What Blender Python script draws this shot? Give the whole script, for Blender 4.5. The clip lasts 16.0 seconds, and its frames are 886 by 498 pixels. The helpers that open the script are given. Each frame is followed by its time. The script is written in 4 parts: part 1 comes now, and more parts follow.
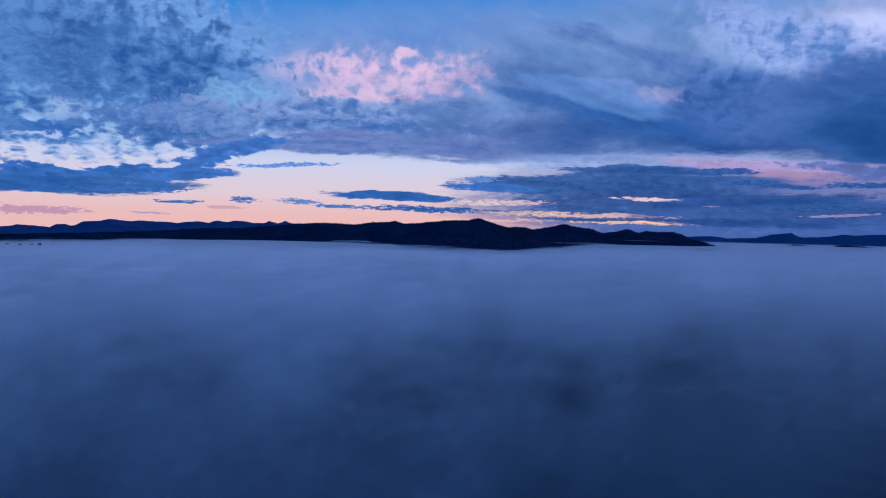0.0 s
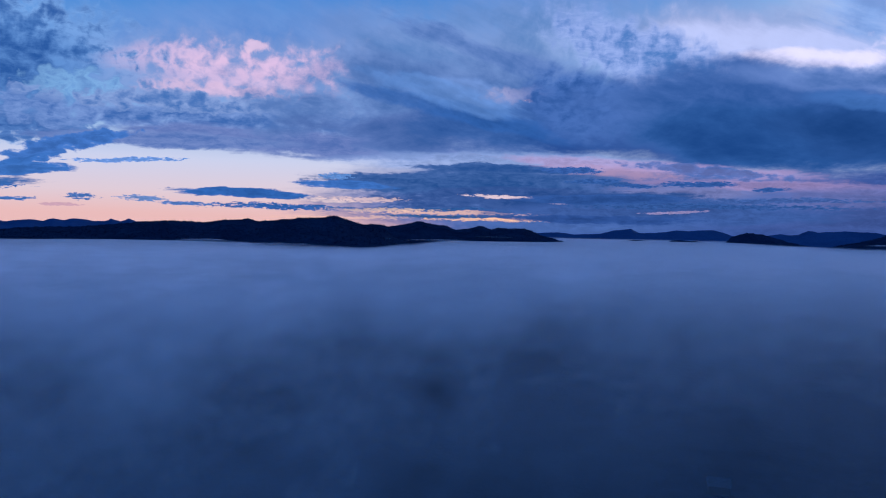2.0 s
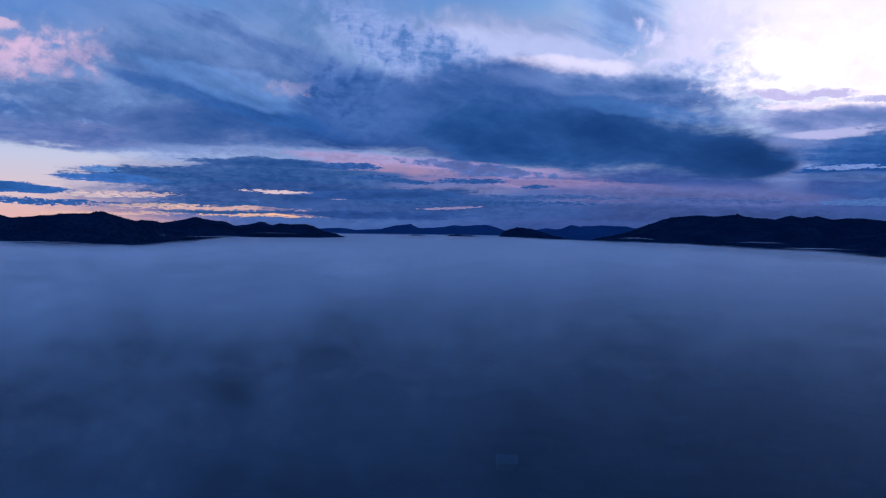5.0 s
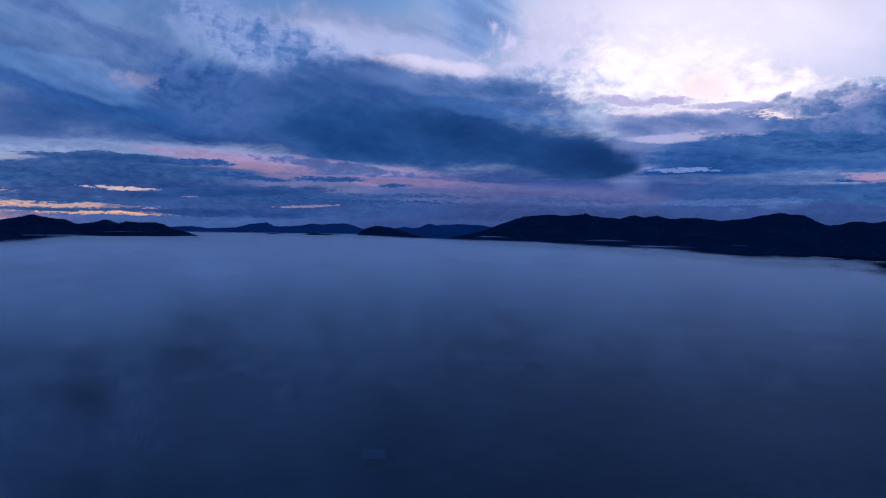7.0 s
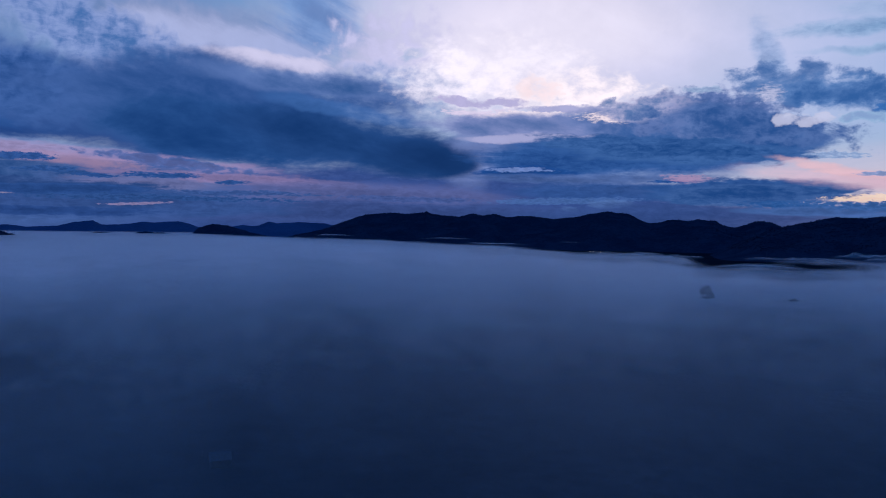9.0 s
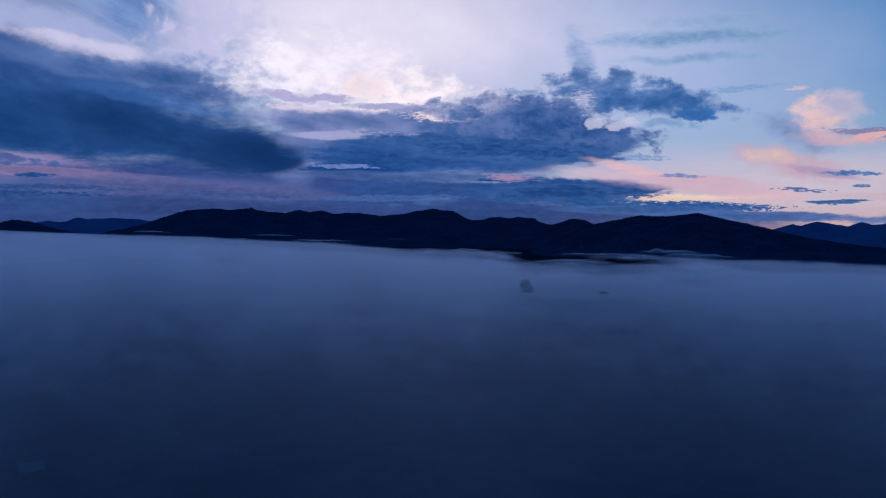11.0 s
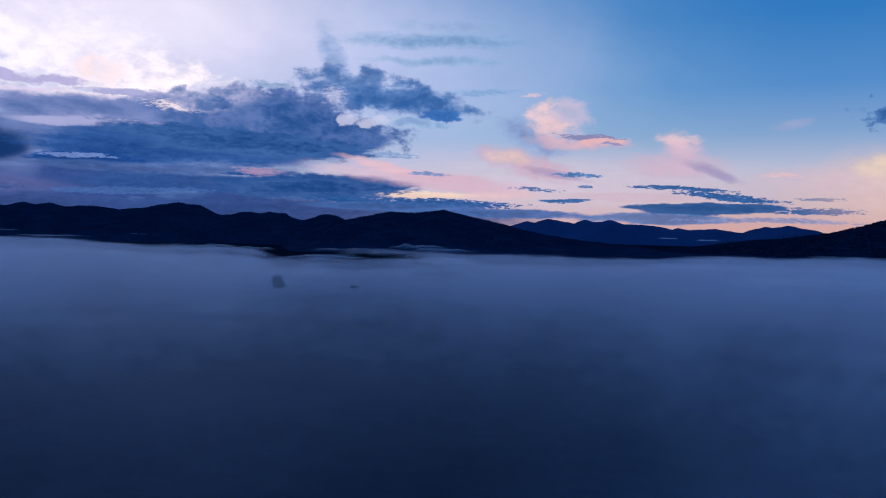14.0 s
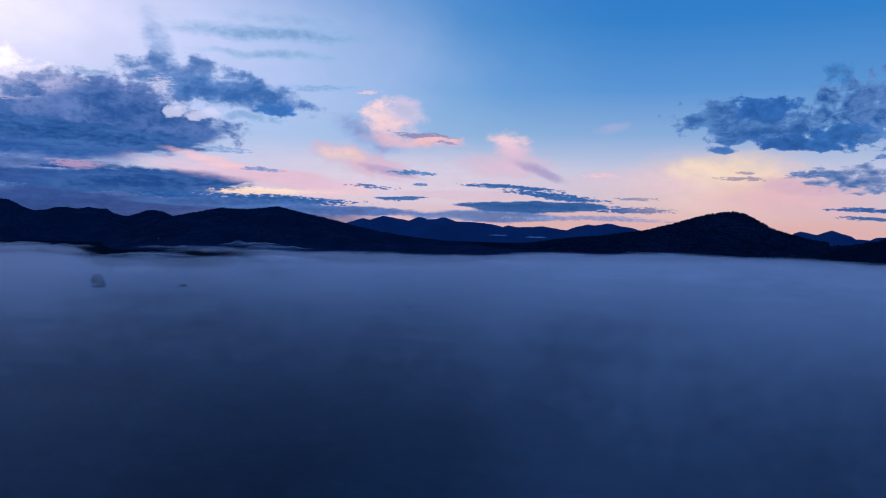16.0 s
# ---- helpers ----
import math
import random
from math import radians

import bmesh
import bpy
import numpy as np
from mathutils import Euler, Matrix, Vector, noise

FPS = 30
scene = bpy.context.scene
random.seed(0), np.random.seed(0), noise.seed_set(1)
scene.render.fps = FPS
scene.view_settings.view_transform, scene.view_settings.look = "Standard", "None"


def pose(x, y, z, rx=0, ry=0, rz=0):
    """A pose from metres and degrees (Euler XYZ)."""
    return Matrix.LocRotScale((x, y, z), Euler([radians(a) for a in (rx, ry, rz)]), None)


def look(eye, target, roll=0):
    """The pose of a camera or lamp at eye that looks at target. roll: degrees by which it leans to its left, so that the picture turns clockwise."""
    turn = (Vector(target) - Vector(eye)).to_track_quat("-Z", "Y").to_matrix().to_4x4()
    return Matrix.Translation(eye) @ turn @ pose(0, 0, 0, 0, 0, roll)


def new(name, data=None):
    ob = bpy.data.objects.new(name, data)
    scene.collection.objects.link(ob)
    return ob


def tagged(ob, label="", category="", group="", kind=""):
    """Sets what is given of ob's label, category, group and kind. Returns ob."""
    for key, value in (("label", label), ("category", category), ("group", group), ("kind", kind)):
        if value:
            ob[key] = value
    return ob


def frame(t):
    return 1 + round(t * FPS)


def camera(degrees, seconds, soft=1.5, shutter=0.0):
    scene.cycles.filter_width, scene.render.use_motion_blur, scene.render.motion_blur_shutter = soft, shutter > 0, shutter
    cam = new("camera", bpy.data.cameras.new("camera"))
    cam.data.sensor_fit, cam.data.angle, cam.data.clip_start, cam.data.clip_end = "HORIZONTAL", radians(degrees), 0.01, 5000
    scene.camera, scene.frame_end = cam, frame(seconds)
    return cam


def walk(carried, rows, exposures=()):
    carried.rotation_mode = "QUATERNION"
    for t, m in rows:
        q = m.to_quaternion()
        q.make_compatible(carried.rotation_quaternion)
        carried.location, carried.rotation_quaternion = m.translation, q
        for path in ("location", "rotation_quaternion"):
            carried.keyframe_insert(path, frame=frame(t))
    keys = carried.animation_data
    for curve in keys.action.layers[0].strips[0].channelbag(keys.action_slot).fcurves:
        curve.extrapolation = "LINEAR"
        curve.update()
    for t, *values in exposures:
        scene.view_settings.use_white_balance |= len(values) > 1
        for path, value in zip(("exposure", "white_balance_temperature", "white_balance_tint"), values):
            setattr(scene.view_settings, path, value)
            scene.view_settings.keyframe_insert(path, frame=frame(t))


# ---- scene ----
# The camera hangs 45 m over the fog, pans to the right and drifts slowly backwards.
cam = camera(56.8, 16.0, soft=1.1)
# seconds, heading (degrees clockwise from +y), tilt, lean
TURNS = [
    (0.0, -0.00, -1.58, -1.28), (0.5, 2.40, -1.58, -1.22), (1.0, 5.01, -1.58, -1.15), (1.5, 7.58, -1.58, -1.12),
    (2.0, 10.13, -1.57, -1.08), (2.5, 12.62, -1.56, -1.04), (3.0, 15.18, -1.56, -0.99), (3.2, 16.13, -1.58, -0.98),
    (5.3, 26.55, -1.61, -0.81), (5.5, 27.29, -1.59, -0.82), (6.0, 29.89, -1.59, -0.85), (6.5, 32.52, -1.59, -0.87),
    (7.0, 35.26, -1.59, -0.90), (7.5, 38.01, -1.59, -0.89), (8.0, 40.74, -1.59, -0.87), (8.5, 43.50, -1.58, -0.85),
    (9.0, 46.31, -1.57, -0.83), (9.2, 47.43, -1.55, -0.83), (11.3, 60.06, -1.59, -0.97), (11.5, 61.15, -1.57, -0.98),
    (12.0, 64.04, -1.58, -1.01), (12.5, 66.95, -1.60, -1.07), (13.0, 69.82, -1.62, -1.16), (13.5, 72.75, -1.61, -1.24),
    (14.0, 75.57, -1.59, -1.29), (14.5, 78.43, -1.57, -1.31), (15.0, 81.39, -1.56, -1.32), (15.5, 84.30, -1.55, -1.38),
    (16.0, 87.01, -1.53, -1.43),
]


def eye_at(t):
    d = 2.2 * (t - 8.0)
    return Vector((-0.90 * d, -0.44 * d, 45.0))


walk(cam, [(t, Matrix.Translation(eye_at(t)) @ pose(0, 0, 0, 0, 0, -head)
            @ pose(0, 0, 0, 90 + tilt) @ pose(0, 0, 0, 0, 0, -lean)) for t, head, tilt, lean in TURNS],
     exposures=[(0.0, 0.0), (3.0, 0.0), (5.5, -0.16), (8.0, -0.36), (9.0, -0.42), (11.5, -0.50), (12.5, -0.46), (14.0, -0.36), (16.0, -0.20)])


# ---------------------------------------------------------------- shader helpers
def srgb(r, g, b):
    f = lambda c: (c / 255 / 12.92) if c <= 10.3 else ((c / 255 + 0.055) / 1.055) ** 2.4
    return (f(r), f(g), f(b), 1.0)


class Val:
    """A number socket with arithmetic."""
    tree = None

    def __init__(self, s):
        self.s = s

    @classmethod
    def op(cls, kind, *args):
        n = cls.tree.nodes.new("ShaderNodeMath")
        n.operation = kind
        for i, a in enumerate(args):
            if isinstance(a, Val):
                cls.tree.links.new(a.s, n.inputs[i])
            else:
                n.inputs[i].default_value = a
        return Val(n.outputs[0])

    def __add__(self, o): return Val.op("ADD", self, o)
    def __radd__(self, o): return Val.op("ADD", self, o)
    def __sub__(self, o): return Val.op("SUBTRACT", self, o)
    def __rsub__(self, o): return Val.op("SUBTRACT", o, self)
    def __mul__(self, o): return Val.op("MULTIPLY", self, o)
    def __rmul__(self, o): return Val.op("MULTIPLY", self, o)
    def __truediv__(self, o): return Val.op("DIVIDE", self, o)


def smooth(v, lo, hi, a=0.0, b=1.0):
    n = Val.tree.nodes.new("ShaderNodeMapRange")
    n.interpolation_type = "SMOOTHSTEP"
    Val.tree.links.new(v.s, n.inputs[0])
    for i, x in enumerate((lo, hi, a, b)):
        n.inputs[i + 1].default_value = x
    return Val(n.outputs[0])


def mixed(fac, a, b, blend="MIX"):
    n = Val.tree.nodes.new("ShaderNodeMix")
    n.data_type, n.blend_type = "RGBA", blend
    for i, x in ((0, fac), (6, a), (7, b)):
        if isinstance(x, Val):
            Val.tree.links.new(x.s, n.inputs[i])
        elif hasattr(x, "is_linked"):
            Val.tree.links.new(x, n.inputs[i])
        else:
            n.inputs[i].default_value = x
    return n.outputs[2]


def combined(x, y, z):
    n = Val.tree.nodes.new("ShaderNodeCombineXYZ")
    for i, v in enumerate((x, y, z)):
        if isinstance(v, Val):
            Val.tree.links.new(v.s, n.inputs[i])
        else:
            n.inputs[i].default_value = v
    return n.outputs[0]


def noise_of(vector, scale, detail=4.0, rough=0.55, distort=0.0):
    n = Val.tree.nodes.new("ShaderNodeTexNoise")
    Val.tree.links.new(vector, n.inputs["Vector"])
    n.inputs["Scale"].default_value, n.inputs["Detail"].default_value = scale, detail
    n.inputs["Roughness"].default_value, n.inputs["Distortion"].default_value = rough, distort
    return Val(n.outputs[0])


# ---------------------------------------------------------------- world: twilight sky with clouds
SUN_AZ, SUN_EL = 57.0, 11.0
world = bpy.data.worlds.new("twilight_sky")
scene.world = world
world.use_nodes = True
Val.tree = wt = world.node_tree
wt.nodes.clear()
coord = wt.nodes.new("ShaderNodeTexCoord")
split = wt.nodes.new("ShaderNodeSeparateXYZ")
wt.links.new(coord.outputs["Generated"], split.inputs[0])
DX, DY, DZ = (Val(split.outputs[i]) for i in range(3))
AZ = Val.op("ARCTAN2", DX, DY) * 57.29578
EL = Val.op("ARCSINE", DZ) * 57.29578
# clouds lie on level sheets: their grain is pressed flatter towards the horizon
flat = Val.op("LOGARITHM", Val.op("MAXIMUM", EL, -1.0) + 2.2, 2.718)
fine = noise_of(combined(AZ * 1.0, EL * 2.6, 0.0), 1.0, 6.0, 0.68, 0.5)
billow = noise_of(combined(AZ * 0.17, flat * 3.4, 1.7), 1.0, 8.0, 0.62, 0.2)
dapple = noise_of(combined(AZ * 1.0, flat * 13.5, 4.1), 1.0, 4.0, 0.52, 0.3) * 0.85 + billow * 0.3 - 0.075
streak = noise_of(combined(AZ * 0.10, EL * 0.95, 0.0), 0.9, 8.0, 0.66, 0.3) * 0.75 + fine * 0.25
puff = noise_of(combined(AZ * 0.62, EL * 1.0, 0.3), 1.1, 8.0, 0.62, 0.15)
fan = noise_of(combined(AZ * 0.112 - EL * 0.045, AZ * 0.17 + EL * 0.43, 0.0), 1.0, 8.0, 0.62, 0.2)
crisp = noise_of(combined(AZ * 2.2, EL * 8.0, 2.0), 1.0, 5.0, 0.66, 0.3)
GRAIN = {"billow": billow, "dapple": dapple, "streak": streak, "puff": puff, "fine": fine, "fan": fan, "crisp": crisp}
# winds pull the outlines of the clouds about
wind = noise_of(combined(AZ * 0.22, flat * 2.6, 8.0), 1.0, 5.0, 0.6, 0.3)
lift = noise_of(combined(AZ * 0.20, flat * 2.6, 13.0), 1.0, 5.0, 0.6, 0.3)
AZ_BLOWN = AZ + (wind - 0.5) * 2.6
EL_BLOWN = EL + (lift - 0.5) * smooth(EL, 0.5, 10.0, 0.6, 1.5)

ramp = wt.nodes.new("ShaderNodeValToRGB")
wt.links.new(smooth(EL, -4.0, 60.0).s, ramp.inputs[0])
ramp.inputs[0].links[0].from_node.interpolation_type = "LINEAR"
stops = [(-4, (234, 180, 180)), (0.6, (234, 188, 188)), (2.0, (224, 204, 216)), (4.2, (204, 210, 238)),
         (6.5, (146, 184, 232)), (9.5, (96, 158, 226)), (14, (56, 136, 214)), (22, (40, 116, 212)), (60, (40, 108, 214))]
els = ramp.color_ramp.elements
while len(els) < len(stops):
    els.new(0.5)
for e, (deg, c) in zip(els, stops):
    e.position, e.color = (deg + 4) / 64, srgb(*c)
nishita = wt.nodes.new("ShaderNodeTexSky")
nishita.sky_type, nishita.sun_disc = "NISHITA", False
nishita.sun_elevation, nishita.sun_rotation = radians(-1.5), radians(SUN_AZ)
sky = mixed(0.002, ramp.outputs[0], nishita.outputs[0], "ADD")


def cloud_group():
    """One cloud as a node group: an ellipse of sky with a ragged rim, its thin parts lit."""
    nt = bpy.data.node_groups.new("cloud", "ShaderNodeTree")
    Val.tree = nt
    names = ["az", "el", "grain", "detail", "az0", "el0", "cu", "su", "cv", "sv", "rough", "low", "high", "cover", "lit amount"]
    for n in names:
        nt.interface.new_socket(n, in_out="INPUT", socket_type="NodeSocketFloat")
    for n in ("sky", "body", "lit"):
        nt.interface.new_socket(n, in_out="INPUT", socket_type="NodeSocketColor")
    nt.interface.new_socket("sky", in_out="OUTPUT", socket_type="NodeSocketColor")
    i, o = nt.nodes.new("NodeGroupInput"), nt.nodes.new("NodeGroupOutput")
    p = {n: Val(i.outputs[k]) for k, n in enumerate(names)}
    order = Val.op("MULTIPLY", Val(i.outputs[15]), 1e-9)  # keeps the clouds in their order
    u, v = p["az"] - p["az0"] + order, p["el"] - p["el0"] + order
    du, dv = u * p["cu"] + v * p["su"], v * p["cv"] - u * p["sv"]
    inside = 1.0 - (du * du + dv * dv) + (p["grain"] - 0.5 + order) * p["rough"]
    m = nt.nodes.new("ShaderNodeMapRange")
    m.interpolation_type = "SMOOTHSTEP"
    for k, x in enumerate((inside, p["low"], p["high"])):
        nt.links.new(x.s, m.inputs[k])
    thin = (smooth(inside, 1.3, 0.1) * 0.65 + smooth(p["grain"] * 0.5 + p["detail"] * 0.5, 0.62, 0.38) * 0.6) * p["lit amount"]
    body = mixed(thin, i.outputs[16], i.outputs[17])
    nt.links.new(mixed(Val(m.outputs[0]) * p["cover"], i.outputs[15], body), o.inputs[0])
    return nt


CLOUD = cloud_group()
CLOUDS = []
Val.tree = wt
detail_of = {"streak": "fine", "fine": "puff", "puff": "dapple", "billow": "fan", "dapple": "fine", "fan": "dapple", "crisp": "fine"}


def cloud(az, el, half_w, half_h, colour, grain="billow", rough=0.8, soft=0.5, tilt=0.0, cover=1.0, lit=None, lit_amount=0.6):
    """Notes a cloud round (az, el), in degrees, to be laid over the sky so far; lit: the colour of its thin, bright parts."""
    CLOUDS.append((az, el, half_w, half_h, colour, grain, rough, soft, tilt, cover, lit, lit_amount))


def lay_cloud(nt, i, sky, az, el, half_w, half_h, colour, grain, rough, soft, tilt, cover, lit, lit_amount):
    n = nt.nodes.new("ShaderNodeGroup")
    n.node_tree = CLOUD
    c, s = math.cos(radians(tilt)), math.sin(radians(tilt))
    for k, x in ((0, i.outputs["az"]), (1, i.outputs["el"]), (2, i.outputs[grain]), (3, i.outputs[detail_of[grain]]), (15, sky)):
        nt.links.new(x, n.inputs[k])
    values = (az, el, c / half_w, s / half_w, c / half_h, s / half_h, 4.0 * rough, -soft * 0.5, soft * (0.6 if soft < 1.25 else 0.9), cover, lit_amount)
    for k, x in enumerate(values):
        n.inputs[4 + k].default_value = x
    n.inputs[16].default_value = srgb(*colour)
    n.inputs[17].default_value = srgb(*(lit or ([x * 0.94 for x in colour] if min(colour) > 150 else [min(255, x * 1.2 + 12) for x in colour])))
    return n.outputs[0]


# glow round the hidden sun, widest first
cloud(57.61, 10.86, 30.97, 11.09, (148, 190, 249), "billow", 0.1, 2, cover=0.6)
cloud(56.07, 11.64, 24.40, 9.23, (216, 228, 273), "billow", 0.1, 2, cover=0.65)
cloud(53.75, 12.78, 18.13, 6.99, (252, 250, 280), "billow", 0.15, 1.9, cover=0.85)
cloud(53.74, 13.15, 12.34, 5.50, (266, 257, 284), "billow", 0.2, 1.8, cover=0.9)
cloud(69.76, 10.19, 16.51, 5.62, (226, 233, 276), "billow", 0.1, 2, cover=0.5)
cloud(35.96, 0.99, 32.85, 3.34, (49, 74, 138), "streak", 0.3, 0.8)
cloud(56.96, 5.22, 11.41, 2.14, (59, 96, 165), "billow", 0.4, 1.1, cover=0.95)
cloud(81.11, 2.92, 14.66, 2.33, (250, 228, 248), "streak", 0.25, 1.6, cover=0.7)
# high thin veils of the first side
cloud(-0.83, 10.89, 16.88, 4.14, (92, 134, 206), "billow", 0.5, 1.4, cover=0.8, lit=(155, 174, 228))
cloud(19.18, 12.14, 16.10, 4.58, (87, 129, 190), "billow", 0.6, 1.3, cover=0.9, lit=(157, 175, 228))
cloud(6.60, 10.98, 7.36, 2.24, (78, 124, 189), "fan", 0.7, 1.3, cover=0.75, lit=(127, 158, 219))
cloud(30.79, 12.41, 8.15, 2.12, (118, 150, 208), "fan", 0.9, 1.4, tilt=-6, cover=0.8, lit=(182, 189, 233))
cloud(38.52, 12.31, 3.81, 2.68, (162, 178, 226), "dapple", 0.7, 1.6, cover=0.7, lit=(202, 202, 240))
# rosy lit patches
cloud(-5.51, 9.99, 10.12, 2.34, (162, 173, 222), "dapple", 0.9, 1.8, cover=0.65)
cloud(-9.77, 10.69, 4.58, 0.82, (230, 198, 234), "dapple", 2.2, 1.8, tilt=8, cover=0.75)
cloud(-2.96, 9.62, 5.88, 1.21, (230, 198, 234), "dapple", 2.2, 1.9, cover=0.75)
cloud(-0.04, 10.53, 3.14, 0.98, (228, 196, 234), "dapple", 2.2, 1.7, cover=0.75)
cloud(-5.49, 8.66, 4.67, 0.61, (226, 196, 230), "dapple", 1.5, 1.2, cover=0.7)
cloud(-2.97, 11.77, 1.02, 0.37, (232, 202, 234), "dapple", 1.6, 1.2, cover=0.8)
# mackerel field
cloud(-26.03, 12.82, 9.50, 2.66, (38, 86, 161), "dapple", 0.8, 1, cover=0.9, lit=(92, 142, 212), lit_amount=0.8)
cloud(-23.08, 10.09, 11.64, 5.74, (36, 84, 159), "dapple", 1, 1, lit=(123, 169, 232), lit_amount=0.88)
cloud(-25.05, 10.58, 7.09, 3.76, (34, 80, 153), "dapple", 0.7, 1.2, cover=0.8, lit=(77, 126, 200), lit_amount=0.72)
cloud(-17.53, 8.95, 6.43, 3.27, (38, 86, 159), "dapple", 0.8, 1.2, tilt=-14, cover=0.85, lit=(88, 138, 208), lit_amount=0.72)
cloud(-26.61, 6.89, 4.09, 0.69, (165, 197, 238), "dapple", 1.9, 1.1, cover=0.75)
cloud(-13.88, 8.45, 2.59, 1.11, (121, 167, 225), "dapple", 1.7, 1.1, cover=0.6)
cloud(-27.23, 5.66, 3.74, 0.48, (43, 91, 163), "dapple", 1.1, 0.6)
cloud(-17.85, 6.14, 6.78, 1.25, (44, 91, 163), "dapple", 1, 0.7, tilt=-4, lit=(101, 144, 212), lit_amount=0.56)
cloud(-35.50, 8.20, 9.50, 6.00, (38, 89, 163), "dapple", 1.1, 0.8, lit=(101, 151, 218), lit_amount=0.72)
# long grey-blue sheet
cloud(-2.71, 6.94, 16.88, 1.47, (59, 104, 177), "dapple", 1, 0.7, lit=(129, 160, 222), lit_amount=0.72)
cloud(-5.86, 7.88, 10.12, 0.61, (69, 115, 186), "dapple", 1.4, 0.8, cover=0.9, lit=(155, 178, 230), lit_amount=0.64)
cloud(1.65, 5.49, 12.98, 0.93, (80, 110, 178), "streak", 0.8, 0.8, tilt=-2, lit=(129, 146, 206), lit_amount=0.56)
cloud(-8.91, 5.35, 8.46, 0.54, (72, 108, 178), "streak", 1.1, 0.7, lit=(132, 152, 210), lit_amount=0.56)
cloud(-16.39, 3.98, 4.72, 0.53, (49, 97, 169), "dapple", 1.1, 0.5, tilt=24)
cloud(-14.20, 4.98, 4.07, 0.53, (54, 100, 173), "dapple", 1.1, 0.6, tilt=14)
cloud(-11.18, 3.96, 3.41, 0.15, (92, 132, 200), "crisp", 1.43, 0.6, tilt=3)
# low band with a ragged top
cloud(-24.65, 2.37, 8.15, 0.79, (36, 86, 159), "streak", 1.2, 0.5, lit=(77, 124, 194), lit_amount=0.48)
cloud(-26.90, 3.04, 2.51, 0.42, (43, 91, 165), "dapple", 1.2, 0.5)
cloud(-21.66, 3.15, 4.43, 0.33, (46, 95, 167), "dapple", 1.4, 0.5, tilt=3)
cloud(-17.81, 3.02, 3.22, 0.37, (51, 99, 171), "streak", 1.6, 0.5, tilt=6)
cloud(-20.62, 1.95, 3.46, 0.18, (49, 95, 165), "crisp", 1.65, 0.5)
cloud(-34.70, 1.90, 7.90, 1.00, (39, 86, 155), "streak", 1.4, 0.5)
cloud(-17.86, 1.30, 1.50, 0.11, (62, 102, 169), "crisp", 1.43, 0.7)
cloud(-13.59, 1.50, 0.82, 0.19, (61, 100, 165), "crisp", 1.98, 0.7)
cloud(-26.88, 0.51, 3.14, 0.28, (192, 152, 184), "crisp", 1.32, 0.6, cover=0.95)
cloud(-15.06, 1.00, 1.32, 0.10, (206, 164, 186), "crisp", 1.21, 0.8, cover=0.9)
cloud(-10.00, 1.53, 1.53, 0.16, (92, 123, 180), "crisp", 1.76, 0.7)
cloud(-19.73, 0.46, 1.05, 0.07, (148, 132, 174), "crisp", 1.21, 0.8, cover=0.8)
cloud(-23.68, 4.21, 0.99, 0.14, (134, 163, 212), "crisp", 1.54, 0.8, cover=0.8)
# broad soft cloud
cloud(13.89, 8.31, 15.93, 3.28, (62, 103, 169), "billow", 0.9, 1, lit=(113, 145, 208), lit_amount=0.64)
cloud(10.56, 6.63, 9.89, 1.37, (49, 89, 157), "billow", 0.9, 0.9, cover=0.95, lit=(102, 129, 194), lit_amount=0.56)
cloud(15.03, 7.36, 6.97, 1.64, (32, 76, 146), "billow", 0.9, 0.9, lit=(74, 114, 184), lit_amount=0.56)
cloud(13.12, 9.25, 3.35, 0.74, (103, 136, 197), "fan", 1.2, 1.2, tilt=-12, cover=0.7)
cloud(15.70, 9.16, 2.55, 0.51, (168, 170, 218), "dapple", 1.5, 1.5, cover=0.8)
cloud(16.15, 8.78, 0.65, 0.15, (250, 208, 214), "crisp", 1.43, 1)
cloud(25.69, 7.46, 8.94, 3.89, (20, 58, 130), "billow", 0.6, 1, lit=(51, 95, 171), lit_amount=0.48)
cloud(23.61, 11.47, 3.95, 0.89, (78, 124, 190), "dapple", 1, 1.5, cover=0.6)
cloud(15.69, 11.10, 9.60, 0.73, (57, 101, 171), "fan", 1.2, 1, tilt=-18, cover=0.8, lit=(113, 144, 210))
cloud(12.44, 7.61, 8.24, 0.66, (39, 85, 155), "fan", 1.2, 1, tilt=-12, cover=0.7)
cloud(9.62, 9.24, 6.23, 0.79, (88, 130, 195), "fan", 1.2, 1.1, tilt=-14, cover=0.6)
cloud(22.51, 11.26, 5.79, 1.34, (142, 167, 224), "dapple", 1, 1.5, tilt=-16, cover=0.6)
cloud(27.95, 12.73, 4.70, 1.63, (187, 196, 244), "dapple", 1, 1.5, tilt=-10, cover=0.7)
cloud(26.34, 7.09, 7.26, 3.05, (20, 57, 126), "billow", 0.5, 1.1, cover=0.85, lit=(46, 87, 163), lit_amount=0.48)
# mauve and rose under it
cloud(18.07, 2.31, 15.68, 2.77, (62, 93, 155), "streak", 0.4, 1, cover=0.9)
cloud(14.00, 4.54, 11.12, 0.68, (124, 147, 198), "streak", 0.9, 1.1, cover=0.75)
cloud(22.19, 3.94, 5.07, 0.40, (196, 158, 192), "streak", 1.3, 1.1, tilt=-3, cover=0.65)
cloud(26.17, 2.55, 5.08, 0.64, (108, 111, 161), "streak", 1, 1, cover=0.7)
